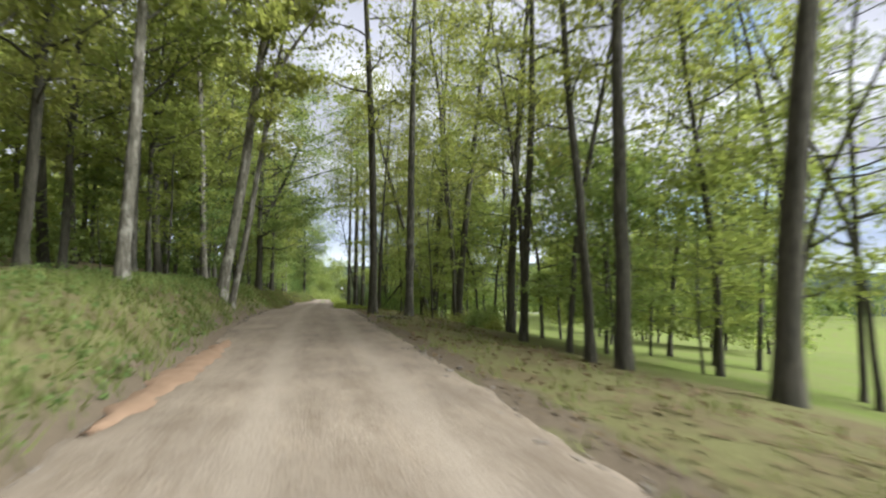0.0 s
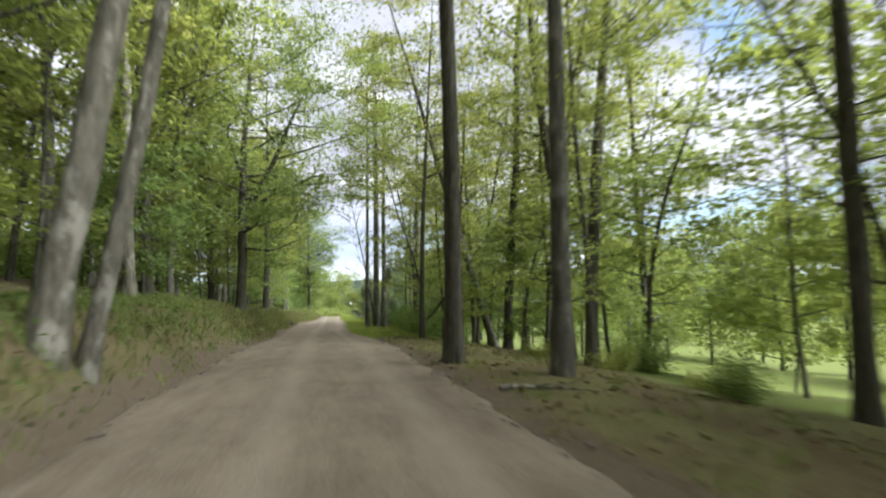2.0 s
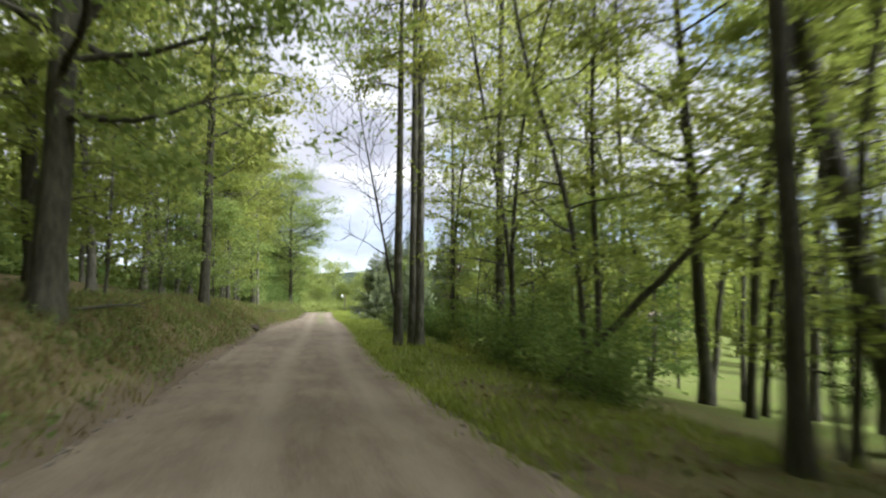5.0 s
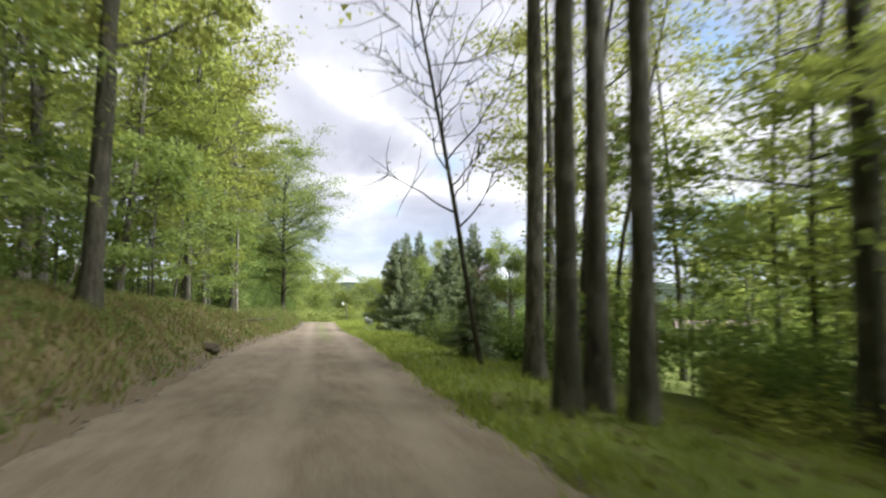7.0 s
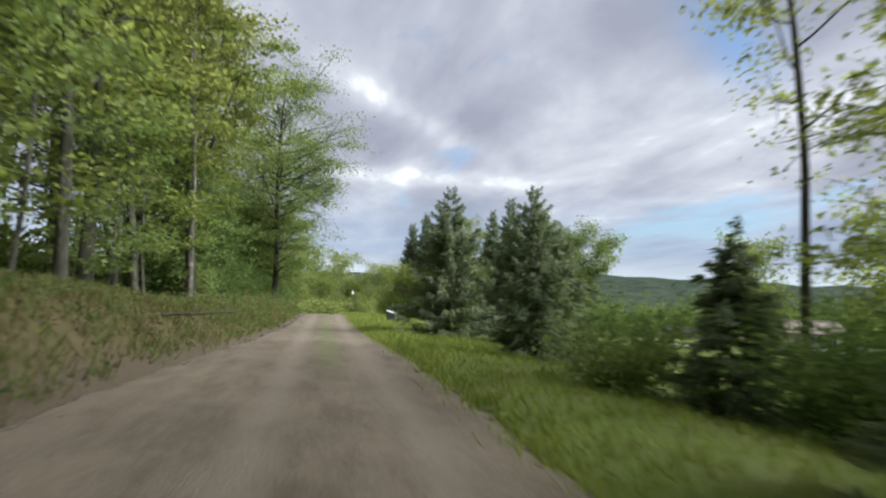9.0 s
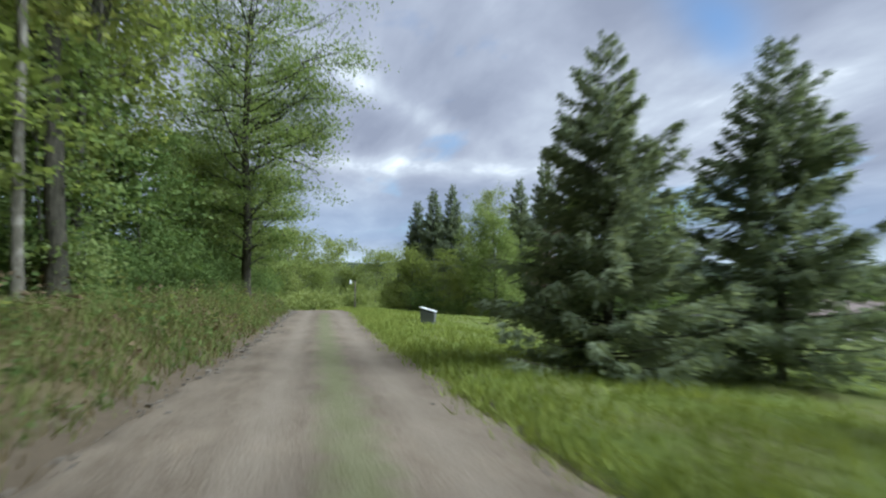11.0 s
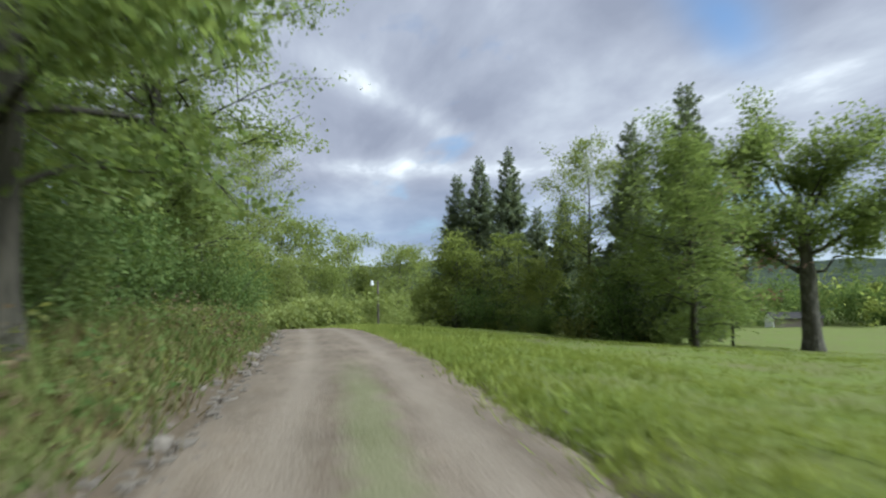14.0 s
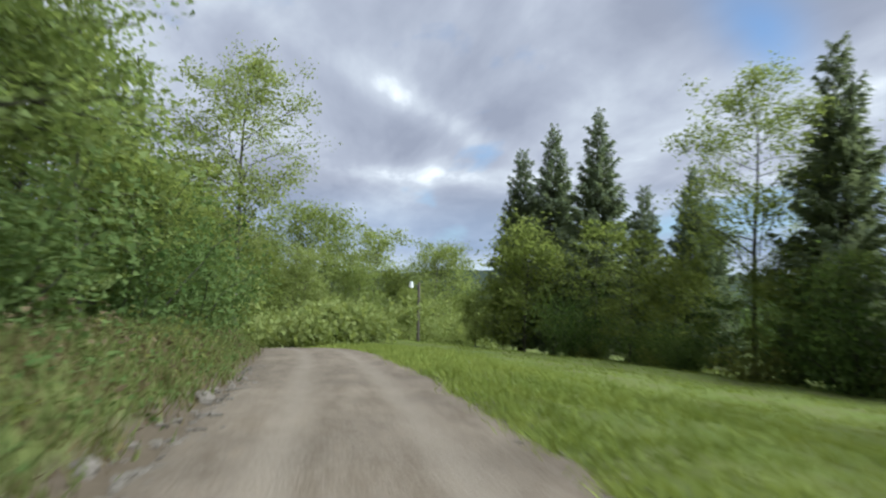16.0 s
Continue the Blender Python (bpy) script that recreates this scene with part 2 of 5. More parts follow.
# ---- the lie of the land ----
ROAD_Y = np.array([-60] + [r[2] for r in PATH] + [120, 128, 137, 146, 156, 170, 190, 230, 300.0])
ROAD_X = np.array([-3.5] + [r[1] for r in PATH] + [0.0, -0.1, -0.6, -2.4, -6.8, -17, -36, -78, -150.0])
ROAD_Z = np.array([1.4] + [r[3] - 1.35 for r in PATH] + [-4.85, -5.45, -6.2, -7.2, -8.6, -11, -14, -19, -25.0])
FINE_Y = np.arange(-60, 300, 0.5)


def smoothed(v, width=25):
    k = np.hanning(width)
    pad = np.concatenate([np.full(width, v[0]), v, np.full(width, v[-1])])
    return np.convolve(pad, k / k.sum(), "same")[width:-width]


FINE_X, FINE_Z = smoothed(np.interp(FINE_Y, ROAD_Y, ROAD_X)), smoothed(np.interp(FINE_Y, ROAD_Y, ROAD_Z))


def road_x(y):
    return np.interp(y, FINE_Y, FINE_X)


def road_z(y):
    return np.interp(y, FINE_Y, FINE_Z)


def step(a, b, v):
    t = np.clip((v - a) / (b - a), 0, 1)
    return t * t * (3 - 2 * t)


def wave(x, y, k, seed):
    return np.sin(x * k + seed) * np.cos(y * k * 1.13 + seed * 1.7) + 0.5 * np.sin(x * k * 2.3 + y * k * 1.9 + seed * 3.1)


EDGE_Y = (-60, 0, 12, 18, 30, 45, 57, 68, 76, 81, 86, 90, 98, 105, 115, 124, 130, 300)
EDGE_LEFT = (2.05, 2.05, 2.05, 2.3, 2.4, 2.35, 2.75, 3.0, 2.6, 2.0, 1.75, 1.55, 1.4, 1.45, 1.55, 1.7, 2.0, 2.0)
EDGE_RIGHT = (2.15, 2.15, 2.2, 2.1, 2.05, 2.05, 1.95, 2.0, 2.1, 1.9, 1.85, 1.85, 1.8, 1.9, 2.15, 2.25, 2.15, 2.1)


def left_edge(y):
    """How far the road reaches to the rising side of its line."""
    return np.interp(y, EDGE_Y, EDGE_LEFT) + 0.03 * np.sin(y * 0.9) + 0.03 * np.sin(y * 2.3 + 1) + 0.03 * np.sin(y * 5.1)


def right_edge(y):
    """How far the road reaches to the falling side of its line."""
    return np.interp(y, EDGE_Y, EDGE_RIGHT) + 0.03 * np.sin(y * 0.8 + 2) + 0.03 * np.sin(y * 2.1) + 0.02 * np.sin(y * 5.7)


def land(x, y):
    """The height of the ground at places x, y (arrays or numbers)."""
    x, y = np.asarray(x, float), np.asarray(y, float)
    s = x - road_x(y)
    r = road_z(y)
    edge_l, edge_r = left_edge(y), right_edge(y)
    left, right = np.maximum(-s - edge_l - 0.15, 0), np.maximum(s - edge_r - 0.05, 0)
    rise = 1.25 + 0.35 * step(28, 42, y) - 0.60 * step(70, 85, y)
    steep = step(9, 15, y) * (1 - step(27, 40, y))
    h_left = (rise + 0.08 * steep) * (1 - np.exp(-(left / (1.15 - 0.4 * steep)) ** 1.6)) + (0.14 - 0.05 * (1 - step(26, 40, y))) * np.clip(left - 2.0, 0, 14) * (1 - 0.6 * step(70, 90, y)) + 0.04 * np.maximum(left - 16, 0)
    woods = -0.03 * right - 0.13 * np.clip(right - 2.0, 0, 8) - 0.07 * np.maximum(right - 10.0, 0)
    yard = 0.06 * np.exp(-((right - 0.8) / 0.6) ** 2) - 0.099 * np.clip(right - 1.8, 0, 24.2) - 0.035 * np.clip(right - 26, 0, 90)
    t = step(70, 84, y)
    h_right = woods * (1 - t) + yard * t
    level = np.where(y > 132, road_z(132) - 0.055 * (y - 132), r)
    r = r + (level - r) * step(0.5, 8, right)
    h = r - 0.07 * step(0, 0.4, np.where(s < 0, edge_l + s, edge_r - s) + 0.25) + h_left + h_right
    h = h + 0.05 * wave(x, y, 0.9, 1) * np.clip((left + right) / 1.5, 0, 1) + 0.12 * wave(x, y, 0.23, 5) * np.clip((left + right) / 6, 0, 1)
    far = np.hypot(x, y - 80)
    ridge = -22 - 14 * step(150, 600, far) + 52 * step(1300, 2600, far) + 6 * wave(x, y, 0.0021, 2) + step(1000, 2200, far) * (16 * wave(x, y, 0.0017, 3) + 5 * wave(x, y, 0.007, 1) + 2.5 * wave(x, y, 0.021, 6))
    return h + (ridge - h) * step(190, 450, far)


def mesh_object(name, verts, faces, mat, parent=None, uv=None, smooth=False):
    me = bpy.data.meshes.new(name)
    me.from_pydata(verts, [], faces)
    if uv is not None:
        layer = me.uv_layers.new(name="UVMap")
        idx = np.empty(len(me.loops), dtype=np.int32)
        me.loops.foreach_get("vertex_index", idx)
        layer.data.foreach_set("uv", np.asarray(uv, dtype=np.float32)[idx].ravel())
    if smooth:
        me.shade_smooth()
    me.materials.append(mat)
    ob = new(name, me)
    if parent is not None:
        ob.parent = parent
    return ob


def grid_faces(rows, cols):
    return [(i * cols + j, i * cols + j + 1, (i + 1) * cols + j + 1, (i + 1) * cols + j) for i in range(rows - 1) for j in range(cols - 1)]


def spread(near, far, fine, growth):
    out, v, d = [], near, fine
    while v < far:
        out.append(v)
        v += d
        d *= growth
    return out + [far]


def build_ground():
    right = spread(0, 4200, 0.42, 1.085)
    cols = np.array([-v for v in right[:0:-1]] + right)
    ahead, back = spread(150, 4300, 1.2, 1.10), spread(12, 3500, 1.0, 1.16)
    ys = np.array([-v for v in back[::-1]] + list(np.arange(-11, 149.5, 0.7)) + ahead)
    S, Y = np.meshgrid(cols, ys)
    X = S + road_x(Y)
    Z = land(X, Y)
    # cover: grass in the yard and on the verges, litter in the woods; bare earth at the road's edge
    edge_l, edge_r = left_edge(Y), right_edge(Y)
    left, right_s = -S - edge_l, S - edge_r
    woods_left = step(2.5, 5, left) * (1 - step(40, 60, left))
    woods_right = step(-0.2, 0.5, right_s) * (1 - step(4.5, 9, right_s)) * (1 - step(44, 60, Y))
    dry_bank = (0.6 + 0.18 * step(12, 28, Y)) * step(-0.2, 0.5, left) * (1 - 0.5 * step(85, 100, Y))
    cover = 1 - np.clip(np.maximum(woods_left * 0.95, dry_bank) + woods_right * 0.6, 0, 1)
    bare = np.where(S < 0, np.clip(1.25 - np.abs(left) / 0.7, 0, 1), np.clip(1 - np.abs(right_s - 0.15 * (1 - step(36, 50, Y))) / (0.55 + 0.35 * (1 - step(36, 50, Y))), 0, 1) * (0.7 + 0.25 * (1 - step(36, 50, Y))))
    cover = cover + 2 * step(230, 420, np.hypot(X, Y - 80))
    uv = np.stack([cover.ravel(), bare.ravel()], -1)
    ob = mesh_object("ground", np.stack([X.ravel(), Y.ravel(), Z.ravel()], -1).tolist(), grid_faces(*X.shape), GROUND, uv=uv, smooth=True)
    return tagged(ob, "grassy ground with leaf litter and low weeds", "ground", kind="structure")


def build_road():
    ys = np.arange(-40, 180, 0.2)
    us = np.array([-1.12, -1.0, -0.9, -0.75, -0.55, -0.38, -0.2, 0, 0.2, 0.38, 0.55, 0.75, 0.9, 1.0, 1.12])
    U, Y = np.meshgrid(us, ys)
    S = U * np.where(U < 0, left_edge(Y), right_edge(Y)) + 0.014 * np.abs(U) ** 6 * (np.sin(Y * 3.7 + U * 2) + np.sin(Y * 8.3 + U))
    X = S + road_x(Y)
    rut = 0.035 * np.exp(-((np.abs(S - 0.33) - 0.8) / 0.3) ** 2)
    Z = road_z(Y) + 0.03 * (1 - U ** 2) - rut - 0.13 * np.clip(np.abs(U) - 0.98, 0, 1) / 0.14 + 0.008 * wave(X, Y, 3.1, 4)
    uv = np.stack([S.ravel(), Y.ravel()], -1)
    ob = mesh_object("road", np.stack([X.ravel(), Y.ravel(), Z.ravel()], -1).tolist(), grid_faces(*X.shape), GRAVEL, uv=uv, smooth=True)
    return tagged(ob, "single-lane gravel road with worn wheel tracks", "road", kind="structure")


build_ground()
build_road()


# ---- plants ----
def tube(verts, faces, points, radii, sides):
    """Adds a tapering tube along points."""
    pts = np.asarray(points, float)
    base = len(verts)
    for i, (p, r) in enumerate(zip(pts, radii)):
        d = pts[min(i + 1, len(pts) - 1)] - pts[max(i - 1, 0)]
        d = d / (np.linalg.norm(d) + 1e-9)
        a = np.cross(d, (0.3, 0.9, 0.2) if abs(d[2]) > 0.8 else (0, 0, 1))
        a /= np.linalg.norm(a) + 1e-9
        b = np.cross(d, a)
        for k in range(sides):
            w = 2 * math.pi * k / sides
            k_r = r * (1 + 0.07 * math.sin(3 * w + i * 1.3) + 0.05 * math.sin(5 * w + i * 2.9)) if sides > 8 else r
            verts.append(tuple(p + k_r * (math.cos(w) * a + math.sin(w) * b)))
    for i in range(len(pts) - 1):
        for k in range(sides):
            n = (k + 1) % sides
            faces.append((base + i * sides + k, base + i * sides + n, base + (i + 1) * sides + n, base + (i + 1) * sides + k))


def leaf_faces(centres, size, rng, flat=0.5, stretch=1.35):
    """Pointed three-cornered leaves round the centres, turned at random; flat tilts them level."""
    n = len(centres)
    a = rng.normal(size=(n, 3))
    a[:, 2] *= 1 - flat
    a /= np.linalg.norm(a, axis=1)[:, None] + 1e-9
    b = rng.normal(size=(n, 3))
    b[:, 2] *= 1 - flat
    b -= (a * b).sum(1)[:, None] * a
    b /= np.linalg.norm(b, axis=1)[:, None] + 1e-9
    s = size * rng.uniform(0.6, 1.4, n)[:, None]
    c = np.asarray(centres)
    v = np.stack([c - a * s * stretch * 0.55 - b * s * 0.62, c - a * s * stretch * 0.55 + b * s * 0.62, c + a * s * stretch * 0.65], 1).reshape(-1, 3)
    return v, np.arange(3 * n).reshape(n, 3)


def bent(rng, start, way, length, steps, wobble, lift=0.0):
    pts, p, d = [np.array(start, float)], np.array(start, float), np.array(way, float)
    d /= np.linalg.norm(d)
    for _ in range(steps):
        d = d + rng.normal(size=3) * wobble + (0, 0, lift)
        d /= np.linalg.norm(d)
        p = p + d * length / steps
        pts.append(p)
    return np.array(pts)


def broadleaf(name, seed, height, radius, clear, reach, limbs, leaves, size, leaf, bark, droop=0.0, lean=(0, 0), fork=0.0, spray=0.55, rise=0.55, wob=0.05, twigs=3, low_tip=3, layer=0.3, coarse=False, low=0.35, top=1.0, arms=()):
    """A broad-leaved tree: an Empty at its base with a trunk (with its limbs) and a crown."""
    rng = np.random.default_rng(seed)
    verts, faces, tips = [], [], []
    steps = 16
    trunk = bent(rng, (0, 0, -0.4), (lean[0], lean[1], 1), height + 0.4, steps, wob * 0.6, 0.02)
    rad = radius * (1 - np.linspace(0, 1, steps + 1) ** 1.3 * 0.9)
    rad[0] *= 1.5
    tube(verts, faces, trunk, rad, 6 if coarse else 11)
    stems = [(trunk, rad, height)]
    if fork:
        f0 = trunk[max(1, int(steps * fork))]
        second = bent(rng, f0, (0.35, 0.1, 1), height * (1 - fork) * 0.95, 8, wob, 0.05)
        r2 = radius * 0.75 * (1 - np.linspace(0, 1, 9) * 0.85)
        tube(verts, faces, second, r2, 8)
        stems.append((second, r2, height * (1 - fork)))
    for i in range(limbs + len(arms)):
        stem, srad, _ = stems[i % len(stems)] if i < limbs else stems[0]
        z = arms[i - limbs][1] if i >= limbs else clear + (height * 0.97 - clear) * ((i + 0.5) / limbs) ** 0.9
        heights = stem[:, 2]
        k = int(np.clip(np.searchsorted(heights, z), 1, len(stem) - 1))
        f = np.clip((z - heights[k - 1]) / max(heights[k] - heights[k - 1], 1e-3), 0, 1)
        p = stem[k - 1] + f * (stem[k] - stem[k - 1])
        t = (z - clear) / (height - clear + 1e-6)
        span = reach * (low + 0.9 * math.sin(math.pi * min(0.12 + 0.82 * max(t, 0) ** top, 1))) * rng.uniform(0.65, 1.15)
        w = i * 2.4 + rng.uniform(-0.5, 0.5)
        if i >= limbs:
            w, _, span = arms[i - limbs]
        limb = bent(rng, p, (math.cos(w), math.sin(w), rise * rng.uniform(0.3, 1.3)), span, 7, 0.16, 0.03 - droop)
        lr = min(srad[k] * 0.5, 0.02 + span * 0.014) * (1 - np.linspace(0, 1, 8) * 0.85)
        rough = coarse or height < 10
        tube(verts, faces, limb[::2] if rough else limb, lr[::2] if rough else lr, 3 if coarse else 4)
        tips += [(q, span) for q in limb[low_tip:]]
        for _ in range(twigs):
            q = limb[rng.integers(2, 7)]
            d = limb[-1] - limb[0]
            twig = bent(rng, q, d / np.linalg.norm(d) + rng.normal(size=3) * 0.7, span * 0.45, 4, 0.2, 0.02 - droop)
            if not coarse:
                tube(verts, faces, twig[::2], [0.018, 0.011, 0.005], 3)
            tips += [(q2, span) for q2 in twig[1:]]
    centres = np.array([t[0] for t in tips])
    spans = np.array([t[1] for t in tips])
    weight = rng.exponential(size=len(tips)) ** 1.2
    pick = rng.choice(len(tips), leaves, p=weight / weight.sum())
    off = np.clip(rng.normal(size=(leaves, 3)), -1.5, 1.5) * (spray * (0.5 + 0.12 * spans[pick]))[:, None]
    off[:, 2] = off[:, 2] * layer - 0.12 * (off[:, 0] ** 2 + off[:, 1] ** 2)
    v, f = leaf_faces(centres[pick] + off, size, rng, 0.5, 1.35)
    thing = new(name)
    mesh_object("trunk", verts, faces, bark, thing, smooth=True)
    mesh_object("crown", v.tolist(), f.tolist(), leaf, thing)
    return thing


def clumped_tree(name, seed, height, radius, fork_z, clumps, leaves, size, leaf, bark):
    """A tree whose limbs part low and end in leafy clumps (x, y, z, r)."""
    rng = np.random.default_rng(seed)
    verts, faces = [], []
    trunk = bent(rng, (0, 0, -0.4), (0.02, 0, 1), height * 0.62 + 0.4, 8, 0.035)
    rad = radius * np.array([1.6, 1.1, 1.0, 0.95, 0.9, 0.72, 0.55, 0.4, 0.28])
    tube(verts, faces, trunk, rad, 12)
    cent, sizes = [], []
    for x, y, z, r in clumps:
        end = np.array((x, y, z - r * 0.3))
        want = min(max(z * 0.62 - 0.8, fork_z * 0.85), height * 0.58)
        start = trunk[int(np.clip(np.searchsorted(trunk[:, 2], want), 1, 8))]
        t = np.linspace(0, 1, 9)[:, None]
        knee = start + (end - start) * (0.5, 0.5, 0.45)
        limb = (1 - t) ** 2 * start + 2 * t * (1 - t) * knee + t ** 2 * end + rng.normal(size=(9, 3)) * 0.12 * np.sin(t * math.pi)
        tube(verts, faces, limb, radius * np.linspace(0.22, 0.03, 9), 7)
        for _ in range(9):
            q = limb[rng.integers(6, 9)]
            d = rng.normal(size=3)
            twig = bent(rng, q, d + (end - start) * 0.08, r * rng.uniform(0.6, 1.25), 4, 0.2)
            tube(verts, faces, twig, np.linspace(0.035, 0.008, 5), 4)
            cent += list(twig[1:])
            sizes += [r] * 4
    cent, sizes = np.array(cent), np.array(sizes)
    pick = rng.integers(0, len(cent), leaves)
    off = np.clip(rng.normal(size=(leaves, 3)), -1.6, 1.6) * (0.33 * sizes[pick])[:, None]
    off[:, 2] *= 0.9
    v, f = leaf_faces(cent[pick] + off, size, rng, 0.4, 1.3)
    thing = new(name)
    mesh_object("trunk", verts, faces, bark, thing, smooth=True)
    mesh_object("crown", v.tolist(), f.tolist(), leaf, thing)
    return thing


def spruce(name, seed, height, spread_r, low, thin=0.0, gap=0.32, dense=1.0, needle=0.2, full=0.85, lift=0.0):
    """A spruce: a straight trunk with whorls of drooping boughs hung with needles."""
    rng = np.random.default_rng(seed)
    verts, faces, cent, dirs, sizes = [], [], [], [], []
    trunk = bent(rng, (0, 0, -0.3), (0, 0, 1), height * 0.9 + 0.3, 8, 0.01)
    tube(verts, faces, trunk, 0.018 * height * (1 - np.linspace(0, 1, 9) * 0.95), 7)
    z = low
    while z < height * 0.985:
        t = z / height
        span = spread_r * (1 - t) ** full * rng.uniform(0.9, 1.08) + 0.018 * height
        n = 7 if t < 0.8 else 5
        for k in range(n):
            if rng.random() < thin:
                continue
            w = 2 * math.pi * (k + rng.uniform(-0.4, 0.4)) / n + z * 3
            ln = span * rng.uniform(0.55, 1.2)
            z1 = z + rng.uniform(-0.9, 0.9) * gap
            bough = bent(rng, (0, 0, z1), (math.cos(w), math.sin(w), 0.15 + lift - 0.5 * (1 - t) + 0.5 * max(t - 0.7, 0)), ln, 6, 0.07, 0.06)
            tube(verts, faces, bough[::3], np.linspace(0.03, 0.006, 3) * (0.4 + 0.6 * (1 - t)), 3)
            count = int((12 + ln * 30) * dense)
            u = rng.uniform(0.1, 1, count) ** 0.8
            i = np.minimum((u * 6).astype(int), 5)
            q = bough[i] + (bough[i + 1] - bough[i]) * (u * 6 - i)[:, None]
            side = np.array([-math.sin(w), math.cos(w), 0])
            wid = (0.10 + 0.16 * ln) * (1.05 - 0.85 * u)
            sgn = rng.uniform(-1, 1, count)
            q = q + side * (sgn * wid)[:, None]
            q[:, 2] -= np.abs(rng.normal(size=count)) * 0.13 * (0.5 + ln * 0.3)
            cent.append(q)
            sizes.append(np.full(count, 0.45 + 0.55 * min(1, (1 - t) * 3)))
            d = side * np.sign(sgn)[:, None] * 0.6 + np.array([math.cos(w), math.sin(w), -0.4])
            dirs.append(d + rng.normal(size=(count, 3)) * 0.35)
        z += gap * rng.uniform(0.7, 1.3)
    c, a = np.concatenate(cent), np.concatenate(dirs)
    a /= np.linalg.norm(a, axis=1)[:, None]
    b = np.cross(a, rng.normal(size=a.shape))
    b /= np.linalg.norm(b, axis=1)[:, None]
    s = needle * (rng.uniform(0.7, 1.4, len(c)) * np.concatenate(sizes))[:, None]
    v = np.stack([c - a * s * 0.5 - b * s * 0.22, c - a * s * 0.5 + b * s * 0.22, c + a * s * 1.1], 1).reshape(-1, 3)
    f = np.arange(len(v)).reshape(-1, 3)
    thing = new(name)
    mesh_object("trunk", verts, faces, BARK, thing, smooth=True)
    mesh_object("crown", v.tolist(), f.tolist(), NEEDLE, thing)
    return thing


def shrub(name, seed, height, reach, leaves, size, leaf):
    rng = np.random.default_rng(seed)
    verts, faces, tips = [], [], []
    for i in range(9):
        w = i * 0.7 + rng.uniform(-0.3, 0.3)
        stem = bent(rng, (0.15 * math.cos(w), 0.15 * math.sin(w), -0.1), (math.cos(w) * reach / height, math.sin(w) * reach / height, 1.0), height * rng.uniform(0.7, 1.1), 6, 0.16)
        tube(verts, faces, stem, np.linspace(0.025, 0.006, 7), 4)
        tips += list(stem[1:])
    tips = np.array(tips)
    pick = rng.integers(0, len(tips), leaves)
    c = tips[pick] + np.clip(rng.normal(size=(leaves, 3)), -1.6, 1.6) * reach * 0.27
    c[:, 2] = np.abs(c[:, 2])
    v, f = leaf_faces(c, size, rng, 0.35, 1.35)
    thing = new(name)
    mesh_object("stem", verts, faces, BARK, thing, smooth=True)
    mesh_object("foliage", v.tolist(), f.tolist(), leaf, thing)
    return thing


def stand(thing, s, y, scale=1.0, turn=0.0, tall=1.0, tilt=(0, 0), first=False):
    """Sets a plant (or a copy of it) on the ground, s metres beside the middle of the road."""
    x = float(s + road_x(y))
    m = pose(x, y, float(land(x, y)) - 0.03, tilt[0], tilt[1], turn) @ Matrix.Diagonal((scale, scale, scale * tall, 1))
    if first:
        thing.matrix_basis = m
        return thing
    made = copy_thing(thing, m)
    made.matrix_basis = m
    return made


class Stock:
    """A kind of plant: the first one set out is the pattern itself, the others are copies."""

    def __init__(self, thing, label, category, group):
        self.thing, self.used = tagged(thing, label, category, group), False

    def at_xy(self, x, y, scale=1.0, turn=None, tall=1.0, tilt=(0, 0), label=""):
        return self.at(x - float(road_x(y)), y, scale, turn, tall, tilt, label)

    def at(self, s, y, scale=1.0, turn=None, tall=1.0, tilt=(0, 0), label=""):
        turn = turn if turn is not None else (s * 37 + y * 53) % 360
        if not self.used:
            self.used = True
            ob = stand(self.thing, s, y, scale, turn, tall, tilt, first=True)
        else:
            ob = stand(self.thing, s, y, scale, turn, tall, tilt)
        return tagged(ob, label)


TALL = "tall forest trees beside the road"
SIDE = "thin trees on the falling side"
FOREST = [Stock(broadleaf("forest_tree", 11, 19, 0.19, 4.0, 4.2, 24, 6600, 0.13, LEAF_SPRING, BARK_GREY, 0.02), "tall slender forest tree with fresh spring leaves", "tree", TALL),
          Stock(broadleaf("forest_tree", 12, 21, 0.23, 5.5, 4.6, 24, 6600, 0.13, LEAF_OLIVE, BARK, 0.02), "tall dark-barked forest tree in young olive leaf", "tree", TALL),
          Stock(broadleaf("forest_tree", 13, 17, 0.16, 3.0, 3.8, 24, 6600, 0.125, LEAF_SPRING, BARK_GREY, 0.03, fork=0.45), "forked forest tree with light green leaves", "tree", TALL)]
DEEP_WOODS = [Stock(broadleaf("woodland_tree", 14, 19, 0.17, 5.0, 4.2, 18, 2600, 0.24, LEAF_SPRING, BARK_GREY, 0.02, coarse=True), "slender tree deep in the spring woods", "tree", TALL),
              Stock(broadleaf("woodland_tree", 15, 18, 0.19, 6.0, 4.2, 18, 2600, 0.24, LEAF_OLIVE, BARK, 0.02, coarse=True), "dark-barked tree deep in the woods", "tree", TALL)]
PALE = Stock(broadleaf("pale_tree", 21, 20, 0.17, 6.5, 3.0, 20, 7000, 0.12, LEAF_OLIVE, BARK_PALE, 0.02, fork=0.6), "pale-barked forest tree with a flaking trunk", "tree", TALL)
